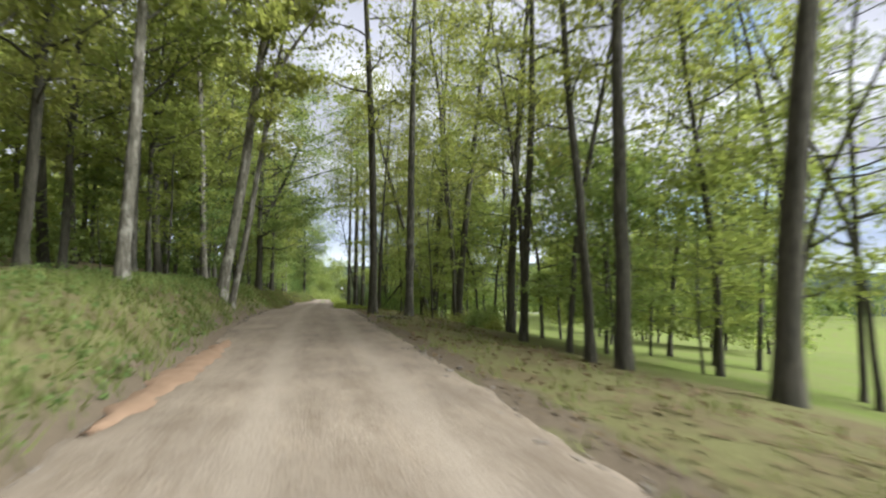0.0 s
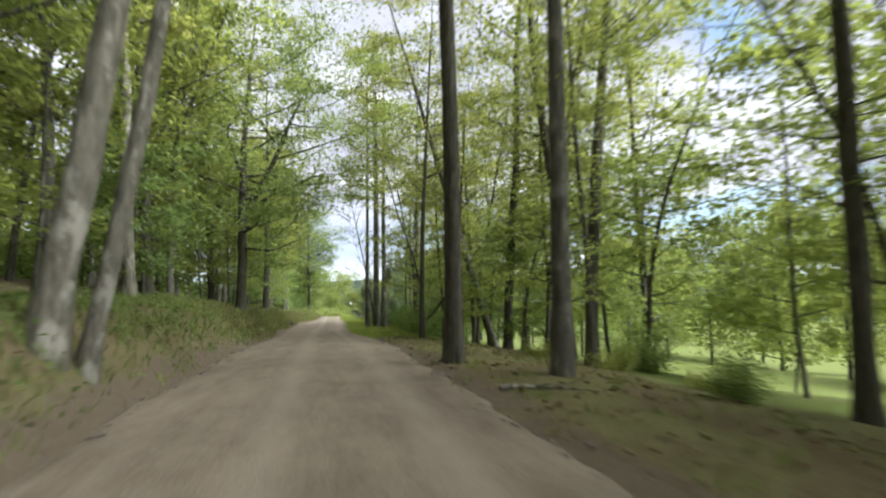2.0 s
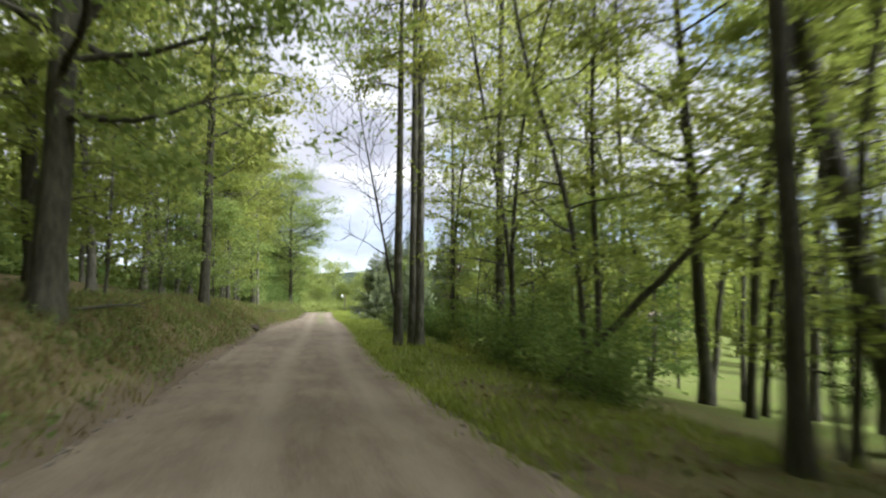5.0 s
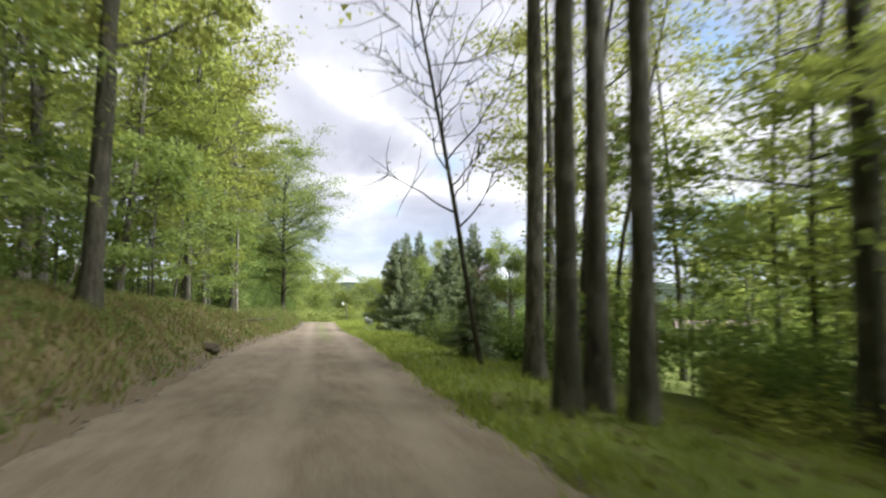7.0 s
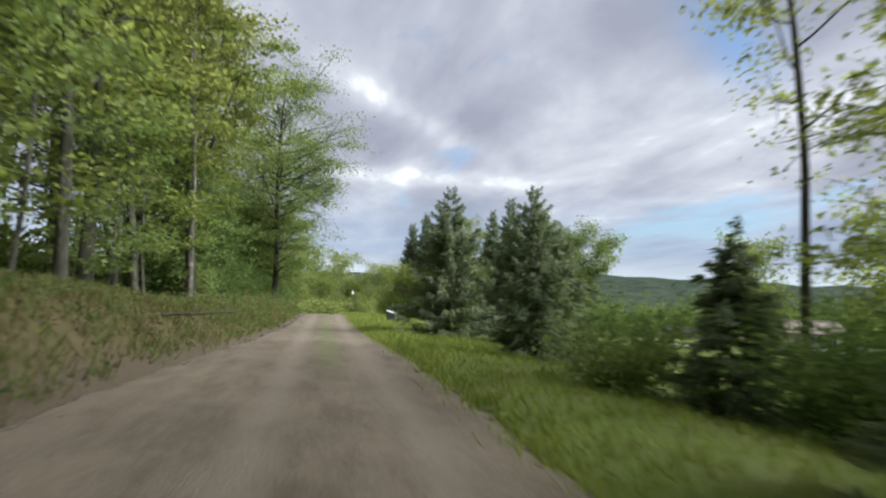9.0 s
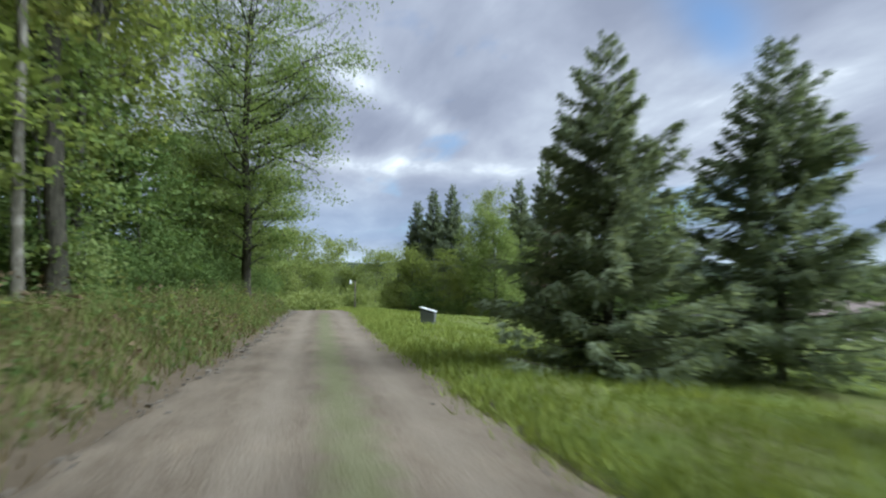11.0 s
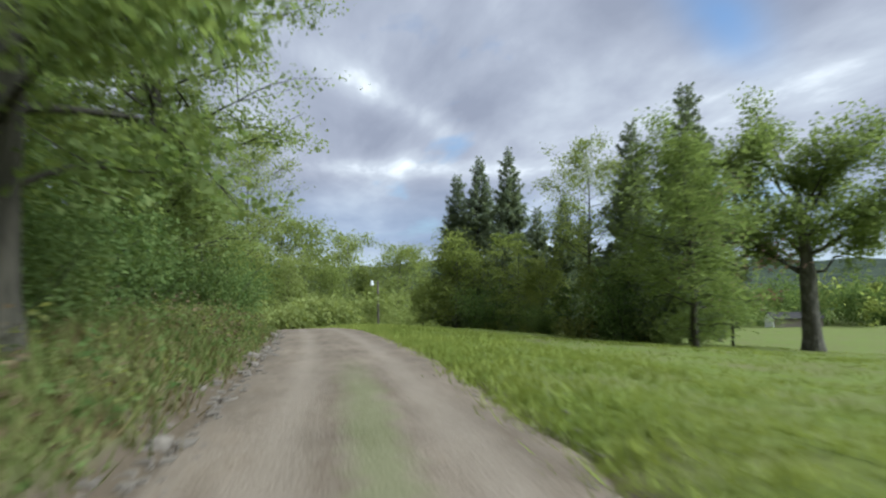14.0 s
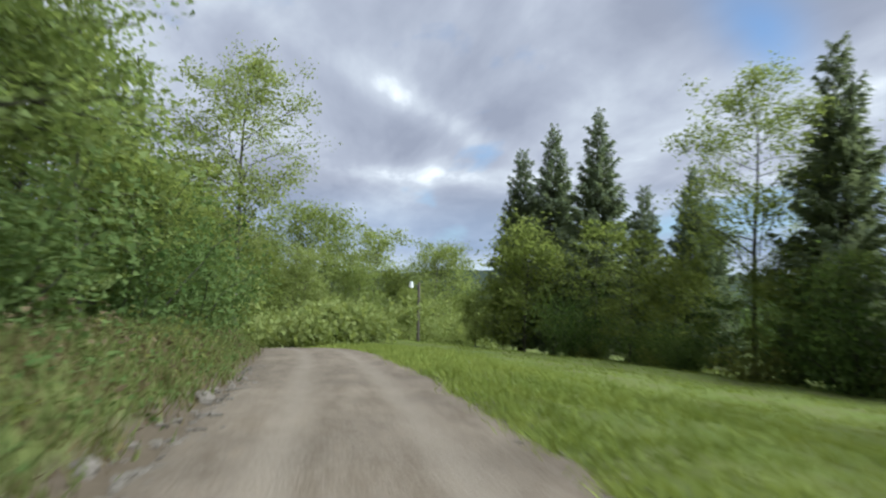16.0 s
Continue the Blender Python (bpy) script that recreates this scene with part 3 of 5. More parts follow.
THIN = [Stock(broadleaf("roadside_tree", 31, 17, 0.10, 5.5, 2.8, 20, 3300, 0.09, LEAF_OLIVE, BARK, 0.02, wob=0.06), "thin roadside tree with sparse young leaves", "tree", SIDE),
        Stock(broadleaf("roadside_tree", 32, 22, 0.165, 7.0, 3.0, 20, 3600, 0.09, LEAF_OLIVE, BARK, 0.02, wob=0.05), "straight dark-barked roadside tree in thin leaf", "tree", SIDE),
        Stock(broadleaf("roadside_tree", 33, 14, 0.085, 2.2, 3.0, 22, 4200, 0.085, LEAF_SPRING, BARK, 0.03, wob=0.09), "crooked thin roadside tree with spring leaves", "tree", SIDE),
        Stock(broadleaf("roadside_tree", 34, 22, 0.19, 9.5, 3.0, 18, 4200, 0.095, LEAF_OLIVE, BARK_GREY, 0.02, wob=0.012), "straight grey-barked roadside tree, bare far up", "tree", SIDE)]
SAPLING = [Stock(broadleaf("sapling", 41, 6.5, 0.05, 0.9, 1.9, 22, 3100, 0.098, LEAF_FRESH, BARK_GREY, 0.03, rise=0.35, twigs=2), "leafy young tree under the forest edge", "sapling", "young trees"),
           Stock(broadleaf("sapling", 42, 8.5, 0.06, 1.2, 2.2, 24, 3300, 0.104, LEAF_SPRING, BARK_GREY, 0.03, rise=0.35, twigs=2), "bright green young tree under the forest edge", "sapling", "young trees"),
           Stock(broadleaf("sapling", 43, 5.0, 0.04, 0.5, 1.7, 20, 3200, 0.094, LEAF_DEEP, BARK, 0.03, rise=0.35, twigs=2), "bushy young tree in deep green leaf", "sapling", "young trees")]
EDGE = [Stock(broadleaf("hedgerow_tree", 81, 14, 0.16, 0.8, 3.6, 36, 8000, 0.19, LEAF_BRIGHT, BARK_GREY, 0.02, rise=0.75, layer=0.8, spray=0.65, coarse=True, low=0.8, top=0.85), "bright green full-crowned tree where the road bends", "tree", "trees round the bend"),
        Stock(broadleaf("hedgerow_tree", 82, 12, 0.14, 0.6, 3.4, 36, 8000, 0.185, LEAF_SPRING, BARK_GREY, 0.02, rise=0.75, layer=0.8, spray=0.65, coarse=True, low=0.8, top=0.85), "green bushy tree with branches to the ground", "tree", "trees round the bend")]
BUSH = [Stock(shrub("bush", 51, 1.7, 1.1, 2500, 0.068, LEAF_FRESH), "leafy green bush at the roadside", "bush", "bushes along the road"),
        Stock(shrub("bush", 52, 2.4, 1.5, 3500, 0.068, LEAF_DEEP), "dense dark green roadside bush", "bush", "bushes along the road"),
        Stock(shrub("bush", 53, 1.2, 0.9, 1800, 0.06, LEAF_OLIVE), "low olive-green bush on the bank", "bush", "bushes along the road")]
SPRUCE = [Stock(spruce("spruce", 61, 8.0, 2.9, 0.4, 0.12, 0.22, 2.1, 0.14, 0.72, 0.26), "dark green spruce with drooping boughs", "spruce", "spruces by the lawn"),
          Stock(spruce("spruce", 62, 18.0, 3.3, 0.6, 0.12, 0.27, 0.8, 0.29, 0.62, 0.42), "tall narrow spruce dark against the sky", "spruce", "spruces by the lawn"),
          Stock(spruce("spruce", 63, 3.2, 1.2, 0.15, 0.05, 0.2, 1.2, 0.13), "small young spruce under the trees", "spruce", "spruces by the lawn")]
OAK = Stock(broadleaf("spreading_tree", 71, 14, 0.2, 1.2, 5.3, 64, 46000, 0.068, LEAF_FRESH, BARK, 0.02, low=0.12, top=1.75, spray=0.5, twigs=5, low_tip=2, arms=((-0.52, 5.8, 3.3), (-0.3, 6.3, 3.7), (-0.75, 6.8, 3.6), (-0.45, 7.4, 4.0), (-0.2, 8.0, 4.0), (-0.6, 8.8, 4.0))), "spreading roadside tree with fine new leaves", "tree", TALL)
MAPLE_CLUMPS = ((-2.2, 0.4, 14.9, 1.8), (-3.0, -1.6, 13.2, 1.4), (3.4, 0.6, 14.0, 1.7), (1.2, -1.2, 12.9, 1.5), (6.4, 0.2, 12.3, 1.5), (5.0, -1.8, 10.9, 1.7), (5.6, 1.8, 9.6, 1.2), (1.3, 2.4, 11.4, 1.9), (-4.5, 0.9, 12.6, 1.5),
                (-3.6, -1.0, 10.3, 1.8), (-0.8, -2.6, 8.9, 1.7), (-4.7, 1.8, 8.7, 1.4), (2.6, -2.4, 8.8, 1.6), (-2.5, 1.4, 7.0, 1.4), (3.0, 1.6, 7.2, 1.5), (0.2, 3.2, 8.4, 1.5), (-0.4, 0.2, 12.2, 1.3))
MAPLE = Stock(clumped_tree("yard_maple", 72, 15.5, 0.5, 4.6, MAPLE_CLUMPS, 32000, 0.135, LEAF_FRESH, BARK_GREY), "round-headed yard maple on the lawn", "tree", "yard trees")
WILLOW = Stock(broadleaf("drooping_tree", 73, 11, 0.2, 0.6, 3.2, 44, 24000, 0.10, LEAF_FRESH, BARK, 0.08, layer=0.9, twigs=4), "drooping olive-green tree beside the spruces", "tree", "yard trees")
LIGHT_TREE = Stock(broadleaf("sparse_tree", 74, 17, 0.16, 5.0, 4.4, 30, 13000, 0.115, LEAF_BRIGHT, BARK_GREY, 0.0, rise=0.75, layer=0.6, top=0.8, twigs=4), "sparse light green tree among the spruces", "tree", "yard trees")
LIMBED = Stock(broadleaf("limbed_tree", 76, 17, 0.27, 3.2, 7.0, 36, 28000, 0.10, LEAF_FRESH, BARK, 0.01, fork=0.36, rise=0.3, twigs=4, arms=((0.1, 4.6, 4.8), (-0.4, 6.2, 5.0), (0.4, 7.6, 4.6), (-0.1, 9.0, 5.0))), "dark forked tree with long limbs over the road", "tree", TALL)
BLOSSOM = Stock(broadleaf("blossom_tree", 77, 9.5, 0.10, 1.6, 2.6, 24, 1500, 0.13, PETAL, BARK_GREY, 0.0, twigs=5), "thin tree with pale pink blossom beside the maple", "tree", "yard trees")
BARE = Stock(broadleaf("bare_tree", 75, 15, 0.078, 3.6, 2.9, 34, 600, 0.06, LEAF_OLIVE, BARK, -0.03, wob=0.04, rise=0.95, twigs=8), "leaning almost bare tree beside the road", "tree", SIDE)

# landmark trees on the rising side
PALE.at_xy(-7.36, 14.9, 0.95, 20)
PALE.at_xy(-6.05, 21.8, 1.2, 0, 0.9, tilt=(0, 5))
PALE.at_xy(-5.75, 22.2, 0.75, 0, 1.1, tilt=(0, 7))
PALE.at_xy(-8.7, 34.2, 1.1, 130)
FOREST[1].at_xy(-9.3, 38.2, 1.0, 75)
LIMBED.at_xy(-6.75, 46.5, 1.0, 0)
FOREST[1].at_xy(-6.75, 63.0, 1.0, 10)
PALE.at_xy(-6.1, 88.0, 0.6, 100, 1.35)
OAK.at_xy(-3.55, 104.2, 1.15, 30)
WILLOW.at(-8.0, 114.5, 0.8, 100, label="drooping green tree at the edge of the woods")
WILLOW.at(-6.6, 122.5, 0.8, 220, label="drooping green tree at the edge of the woods")
OAK.at_xy(-5.9, 119.2, 1.3, 250, 0.85)
LIGHT_TREE.at_xy(-4.9, 143.0, 0.85, 30)
for k, (s, y, size) in enumerate(((-9.6, 70.5, 0.9), (-8.2, 75.0, 1.0), (-6.4, 79.5, 0.85), (-7.4, 83.5, 1.0), (-6.6, 94.5, 0.85), (-8.0, 97.5, 1.0), (-6.8, 52.0, 0.9), (-7.5, 57.5, 1.0))):
    FOREST[(k + 1) % 3].at(s, y, size, 77 * k)
for k, (s, y, size) in enumerate(((-6.3, 73.0, 1.0), (-6.6, 77.5, 1.1), (-6.2, 82.0, 0.9), (-6.6, 87.0, 1.1), (-6.4, 92.0, 1.0), (-6.0, 54.5, 0.9), (-6.6, 62.0, 1.0))):
    SAPLING[k % 2].at(s, y, size, 77 * k)
FOREST[1].at(-5.9, 91.5, 1.0, 140)
FOREST[2].at_xy(-9.5, 43.0, 1.0, 310)
for k, (s, y, size) in enumerate(((-7.9, 99.5, 0.95), (-9.2, 103.5, 0.9), (-10.8, 100.5, 1.0), (-7.4, 95.8, 0.9))):
    FOREST[k % 3].at(s, y, size, 40 + 83 * k)
SAPLING[2].at(-6.9, 100.6, 1.3, 20)
SAPLING[2].at(-7.4, 97.0, 1.3, 200)
for k, (s, y, size) in enumerate(((6.5, 62.0, 0.8), (7.6, 64.5, 0.9), (8.5, 67.0, 0.9), (7.2, 69.5, 0.8), (9.0, 71.5, 1.0), (6.6, 74.0, 0.8), (8.2, 58.5, 0.8), (9.2, 54.0, 1.0), (10.0, 57.5, 1.1), (11.0, 61.0, 1.1), (8.8, 50.5, 0.9))):
    BUSH[k % 2].at(s, y, size, 50 * k)
# landmark trees on the falling side
# distance from the road's line, place along it, size, height factor, kind
STEMS_NEAR = ((6.9, 6.8, 1.2, 0.8, 1), (6.3, 10.2, 1.0, 0.9, 1), (6.45, 11.9, 0.75, 1.0, 1), (7.1, 14.3, 0.9, 1, 0), (7.05, 17.7, 0.85, 1.1, 1), (7.25, 18.1, 0.9, 1, 0), (7.7, 20.7, 1.0, 1, 1), (4.0, 23.0, 0.9, 1.05, 3), (9.3, 21.3, 0.9, 1, 2), (2.72, 25.7, 1.15, 0.95, 1), (5.7, 26.5, 0.6, 1, 2),
              (7.75, 29.3, 1.2, 0.9, 1), (7.3, 28.4, 0.8, 1.2, 0), (8.3, 32.0, 1.15, 0.9, 1), (8.8, 35.2, 0.9, 1, 0), (8.15, 38.2, 1.25, 0.85, 1), (10.0, 30.0, 0.9, 1, 2))
STEMS_FAR = ((4.55, 39.8, 0.75, 1.1, 1), (6.75, 41.1, 0.8, 1, 0), (8.7, 44.9, 1.0, 1, 0), (6.0, 46.5, 0.9, 1, 2), (6.2, 51.8, 0.95, 1, 2), (6.5, 52.2, 0.9, 1, 0), (7.6, 48.9, 0.9, 1, 0), (3.2, 56.1, 0.85, 1.15, 3), (3.83, 56.4, 0.9, 1.15, 3), (3.92, 55.4, 0.85, 1.15, 3),
             (4.75, 61.3, 1.2, 0.85, 3), (6.8, 54.8, 1.0, 0.95, 3), (6.8, 63.0, 0.9, 1, 0), (7.9, 67.5, 0.9, 0.8, 3))
for i, (s, y, k, tall, w) in enumerate(STEMS_NEAR + STEMS_FAR):
    THIN[w].at(s, y, k, i * 67, tall)
THIN[3].at(8.75, 41.9, 1.1, 0, 0.8, tilt=(0, -17), label="dark roadside tree leaning towards the road")
BARE.at(4.3, 64.1, 1.0, 0, tilt=(3, -10))
rng = np.random.default_rng(5)


def scatter(count, s0, s1, y0, y1, gap, taken):
    out, tries = [], 0
    while len(out) < count and tries < 20000:
        tries += 1
        s, y = rng.uniform(s0, s1), rng.uniform(y0, y1)
        if all((s - a) ** 2 + (y - b) ** 2 > gap ** 2 for a, b in taken):
            taken.append((s, y))
            out.append((s, y))
    return out


spots = [(-4.7, 13.3), (-3.6, 21.3), (-4.8, 44.8), (-5.6, 32.4), (-5.4, 65.4), (-5.4, 89.2), (-3.3, 102), (-5, 119), (-6.5, 124)] + [(-6.8, v) for v in (52, 57.5, 70.5, 75, 79.5, 83.5, 94.5, 97.5, 112, 117.5, 122.5)]
for s, y in scatter(32, -14, -6.0, -6, 104, 2.6, spots):
    FOREST[rng.integers(0, 3)].at(s, y, rng.uniform(0.75, 1.1), rng.uniform(0, 360))
for s, y in scatter(22, -30, -14, 0, 104, 3.6, spots):
    DEEP_WOODS[rng.integers(0, 2)].at(s, y, rng.uniform(0.8, 1.15), rng.uniform(0, 360))
for s, y in scatter(20, -10, -5.4, 5, 130, 1.6, spots):
    SAPLING[rng.integers(0, 3)].at(s, y, rng.uniform(0.7, 1.15), rng.uniform(0, 360))
for s, y in scatter(26, -8.5, -5.6, 92, 150, 1.2, spots):
    BUSH[rng.integers(0, 3)].at(s, y, rng.uniform(0.8, 1.3), rng.uniform(0, 360))
for s, y in scatter(10, -9, -4.8, 122, 152, 2.0, spots):
    SAPLING[rng.integers(0, 3)].at(s, y, rng.uniform(0.8, 1.2), rng.uniform(0, 360))
for s, y, k in ((-5.2, 101.0, 0.8), (-5.8, 99.0, 1.0), (-5.2, 106.5, 0.8), (-5.7, 110.0, 0.9), (-5.7, 113.5, 0.9), (-6.4, 106.5, 1.3), (-5.6, 109.0, 1.0), (-6.2, 112.5, 1.2), (-5.4, 116.0, 0.9), (-5.0, 122.0, 1.2), (-4.6, 127.0, 1.3), (-4.2, 132.0, 1.3), (-4.4, 137.0, 1.2)):
    BUSH[1].at(s, y, k)
for s, y, k in ((-6.0, 98.0, 1.0), (-5.6, 104.0, 0.9), (-6.5, 110.0, 1.1), (-6.0, 116.0, 0.9), (-7.5, 93.5, 1.0)):
    SAPLING[2].at(s, y, k)
for i, (s, y, k) in enumerate(((-3.9, 103.4, 0.5), (-3.8, 105.4, 0.65), (-4.3, 107.6, 0.7), (-4.6, 101.6, 0.6))):
    BUSH[i % 2].at(s, y, k)
for i, (s, y, k) in enumerate(((-6.0, 105.0, 0.8), (-6.6, 108.5, 1.0), (-5.8, 116.5, 0.8), (-4.9, 125.0, 0.9), (-4.7, 130.0, 0.9))):
    SAPLING[0 if i % 2 else 2].at(s, y, k)
spots = [(2.9, 26.7), (3.1, 56.0)]
for s, y in scatter(15, 8.5, 18, 8, 74, 2.4, spots):
    THIN[rng.integers(0, 3)].at(s, y, rng.uniform(0.7, 1.0), rng.uniform(0, 360))
for s, y in scatter(8, 7.5, 15, 6, 72, 2.0, spots):
    THIN[2].at(s, y, rng.uniform(0.55, 0.9), rng.uniform(0, 360))
for s, y in scatter(14, 8.5, 16, 4, 70, 1.8, spots):
    SAPLING[rng.integers(0, 3)].at(s, y, rng.uniform(0.6, 1.15), rng.uniform(0, 360))
for s, y in scatter(13, 5.0, 10, 44, 74, 1.6, spots):
    BUSH[rng.integers(0, 3)].at(s, y, rng.uniform(0.5, 0.9), rng.uniform(0, 360))
for s, y, k in ((4.6, 66.0, 0.9), (6.6, 71.0, 1.0), (5.6, 77.0, 1.1), (7.4, 79.5, 1.3)):
    SPRUCE[2].at(s, y, k)

# low brush under the thin trees
for k, (s, y, size) in enumerate(((6.6, 22.0, 0.5), (8.2, 24.5, 0.6), (7.2, 27.0, 0.55), (9.4, 29.0, 0.7), (8.6, 33.5, 0.6), (6.4, 30.2, 0.5), (10.6, 32.5, 0.7))):
    BUSH[2 if k % 3 else 0].at(s, y, size, 64 * k)
# thin trees along the lower edge of the wood
for k, (s, y, size, w) in enumerate(((9.4, 9.2, 0.8, 2), (10.6, 12.6, 1.0, 0), (12.6, 15.2, 1.1, 2), (9.0, 15.6, 0.75, 2), (14.0, 19.5, 1.0, 0), (11.6, 21.5, 0.9, 2), (12.8, 10.5, 1.0, 2), (15.0, 14.5, 1.1, 0))):
    THIN[w].at(s, y, size, 47 * k)
# fuller crowns on the falling side
for k, (s, y, size) in enumerate(((11.5, 17.0, 1.1), (14.5, 25.0, 1.2), (15.5, 16.5, 1.2), (12.5, 26.5, 1.2), (11.0, 31.0, 1.2), (9.8, 35.0, 1.0), (12.0, 38.5, 1.2), (11.5, 44.5, 1.1))):
    SAPLING[k % 2].at(s, y, size, 61 * k)
for k, (i, s, y, size) in enumerate(((1, 9.0, 46.5, 0.7), (1, 12.0, 33.0, 0.7))):
    FOREST[i].at(s, y, size, 40 + 71 * k)
for k, (s, y, size) in enumerate(((8.0, 62.5, 1.1), (10.5, 70.0, 1.0), (9.8, 55.5, 0.9), (11.5, 59.5, 1.0), (7.5, 53.5, 0.9), (7.0, 41.5, 0.8), (9.0, 38.0, 1.0))):
    SAPLING[k % 2].at(s, y, size, 33 * k)
for k, (w, s, y, size) in enumerate(((2, 9.6, 45.5, 1.0), (2, 11.2, 49.0, 1.1), (0, 12.6, 47.0, 1.0), (2, 12.2, 53.5, 1.1), (1, 13.4, 57.5, 0.9), (2, 10.4, 59.0, 1.0))):
    THIN[w].at(s, y, size, 59 * k)
# the spruces by the lawn and the trees among them
SPRUCE[0].at_xy(4.1, 85.4, 0.78)
SPRUCE[0].at_xy(7.6, 85.1, 0.83, 140)
for x, y, k in ((16.7, 160.1, 1.02), (18.6, 157.3, 1.1), (20.0, 151.9, 1.07), (22.9, 128.0, 0.92), (21.1, 147.3, 0.68), (21.5, 142.6, 0.69), (25.2, 146, 0.66), (22.5, 133.5, 0.9)):
    SPRUCE[1].at_xy(x, y, k)
MAPLE.at_xy(27.4, 123.6, 0.92, -38)
BLOSSOM.at_xy(24.6, 126.6, 1.0, 60)
WILLOW.at_xy(12.9, 115.0, 0.68, 10)
LIGHT_TREE.at_xy(20.6, 136.6, 0.84, 200)
for x, y, k in ((14.0, 151.5, 0.70), (17.7, 139.0, 0.45), (13.0, 153.5, 0.4), (20.0, 134.0, 0.4), (12.0, 158.0, 0.35)):
    EDGE[1].at_xy(x, y, k)
for s, y, k in ((-5.0, 128.0, 0.35), (-6.0, 133.0, 0.4), (-5.2, 137.5, 0.4), (-7.0, 141.0, 0.6), (-6.5, 147.0, 0.6), (-8.0, 129.0, 0.65), (-10.0, 136.0, 0.7), (-4.6, 150.0, 0.45), (-9.0, 152.0, 0.8)):
    EDGE[1].at(s, y, k)
# bushes of many sizes under the spruces
belt = np.random.default_rng(12)
for k in range(13):
    u = (k + belt.uniform(-0.45, 0.45)) / 12
    x, y = float(np.interp(u, (0, 0.35, 0.75, 1), (13.0, 15.2, 18.6, 20.4))), float(np.interp(u, (0, 0.35, 0.75, 1), (145.5, 139.0, 132.3, 127.5)))
    BUSH[k % 3].at_xy(x + belt.uniform(-0.8, 2.4), y + belt.uniform(-0.5, 2.5), belt.uniform(0.7, 1.5), 70 * k, belt.uniform(0.8, 1.4))
for k, (x, y, size) in enumerate(((16.6, 141.5, 0.9), (19.0, 137.0, 0.75), (20.6, 131.0, 0.9), (17.6, 147.0, 1.1))):
    SAPLING[(k + 1) % 3].at_xy(x, y, size, 80 * k)
# trees beyond the meadow below the woods
for i, (x, y, k) in enumerate(((27, 60, 0.7), (31, 68, 0.8), (34, 76, 0.9), (38, 84, 0.9), (24, 48, 0.7), (42, 92, 0.9), (30, 86, 0.7), (23, 90.5, 0.5), (22, 36, 0.6), (26, 44, 0.7), (21, 28, 0.55), (29, 39, 0.7), (18.5, 45, 0.5), (25, 29, 0.65), (31, 51, 0.8))):
    EDGE[(i + 1) % 2].at_xy(x, y, k)
# trees round the bend
for i, (x, y, k) in enumerate(((-4.6, 180, 1.05), (-9.5, 176, 0.9), (-1.0, 186, 1.1), (2.0, 190, 0.9), (6.5, 208, 1.25), (11, 205, 0.9), (15, 196, 1.0), (-14, 170, 1.0), (3, 178, 0.6), (9.5, 180, 0.5), (19, 200, 1.0), (-7.5, 168, 0.7), (-3, 172, 0.6))):
    EDGE[i % 2].at_xy(x, y, k)


# ---- far woods, grass, weeds, stones ----
def far_woods(seed, count, leaf, label):
    """Woods beyond the yard and the meadow: uneven crowns of many clumps."""
    rng = np.random.default_rng(seed)
    out = []
    places = [(d * math.sin(a), 60 + d * math.cos(a)) for a, d in zip(rng.uniform(-0.55, 2.2, count), 150 + 340 * rng.random(count) ** 1.3)]
    places += [(x, y) for x, y in zip(rng.uniform(-110, -42, count // 6), rng.uniform(-20, 230, count // 6))]
    for x, y in places:
        if (-60 < x < 10 and y < 215) or (0 <= x < 95 and y < 205 + 0.1 * x):
            continue
        h = 5 + 9 * rng.random() ** 1.2
        lumps = rng.normal(size=(10, 3)) * (h * 0.16, h * 0.16, h * 0.24) + (0, 0, h * 0.55)
        c = lumps[rng.integers(0, 10, 220)] + rng.normal(size=(220, 3)) * h * 0.09
        c[:, 2] = np.clip(c[:, 2], 0.3, h * 1.1)
        out.append(c + (x, y, float(land(x, y))))
    v, f = leaf_faces(np.concatenate(out), 0.54, rng, 0.2, 1.3)
    return tagged(mesh_object("far_woods", v.tolist(), f.tolist(), leaf), label, "woods", kind="stuff")


far_woods(91, 210, LEAF_SPRING, "distant woods in fresh spring leaf")
far_woods(92, 210, LEAF_DEEP, "distant dark green woods beyond the meadow")


def undergrowth(seed, count, leaf, label):
    """Low leafy growth deep under the trees on the rising side: ragged mounds of leaves."""
    rng = np.random.default_rng(seed)
    out = []
    for _ in range(count):
        s, y = -12.5 - 28 * rng.random() ** 0.8, rng.uniform(-6, 165)
        h = rng.uniform(1.2, 5.0) * (0.6 + 0.4 * min((-s - 12) / 8, 1))
        lumps = rng.normal(size=(7, 3)) * (0.9, 0.9, h * 0.28) + (0, 0, h * 0.45)
        c = lumps[rng.integers(0, 7, 130)] + rng.normal(size=(130, 3)) * 0.5
        c[:, 2] = np.abs(c[:, 2])
        x = s + float(road_x(y))
        out.append(c + (x, y, float(land(x, y))))
    v, f = leaf_faces(np.concatenate(out), 0.25, rng, 0.4, 1.3)
    return tagged(mesh_object("undergrowth", v.tolist(), f.tolist(), leaf), label, "undergrowth", kind="stuff")


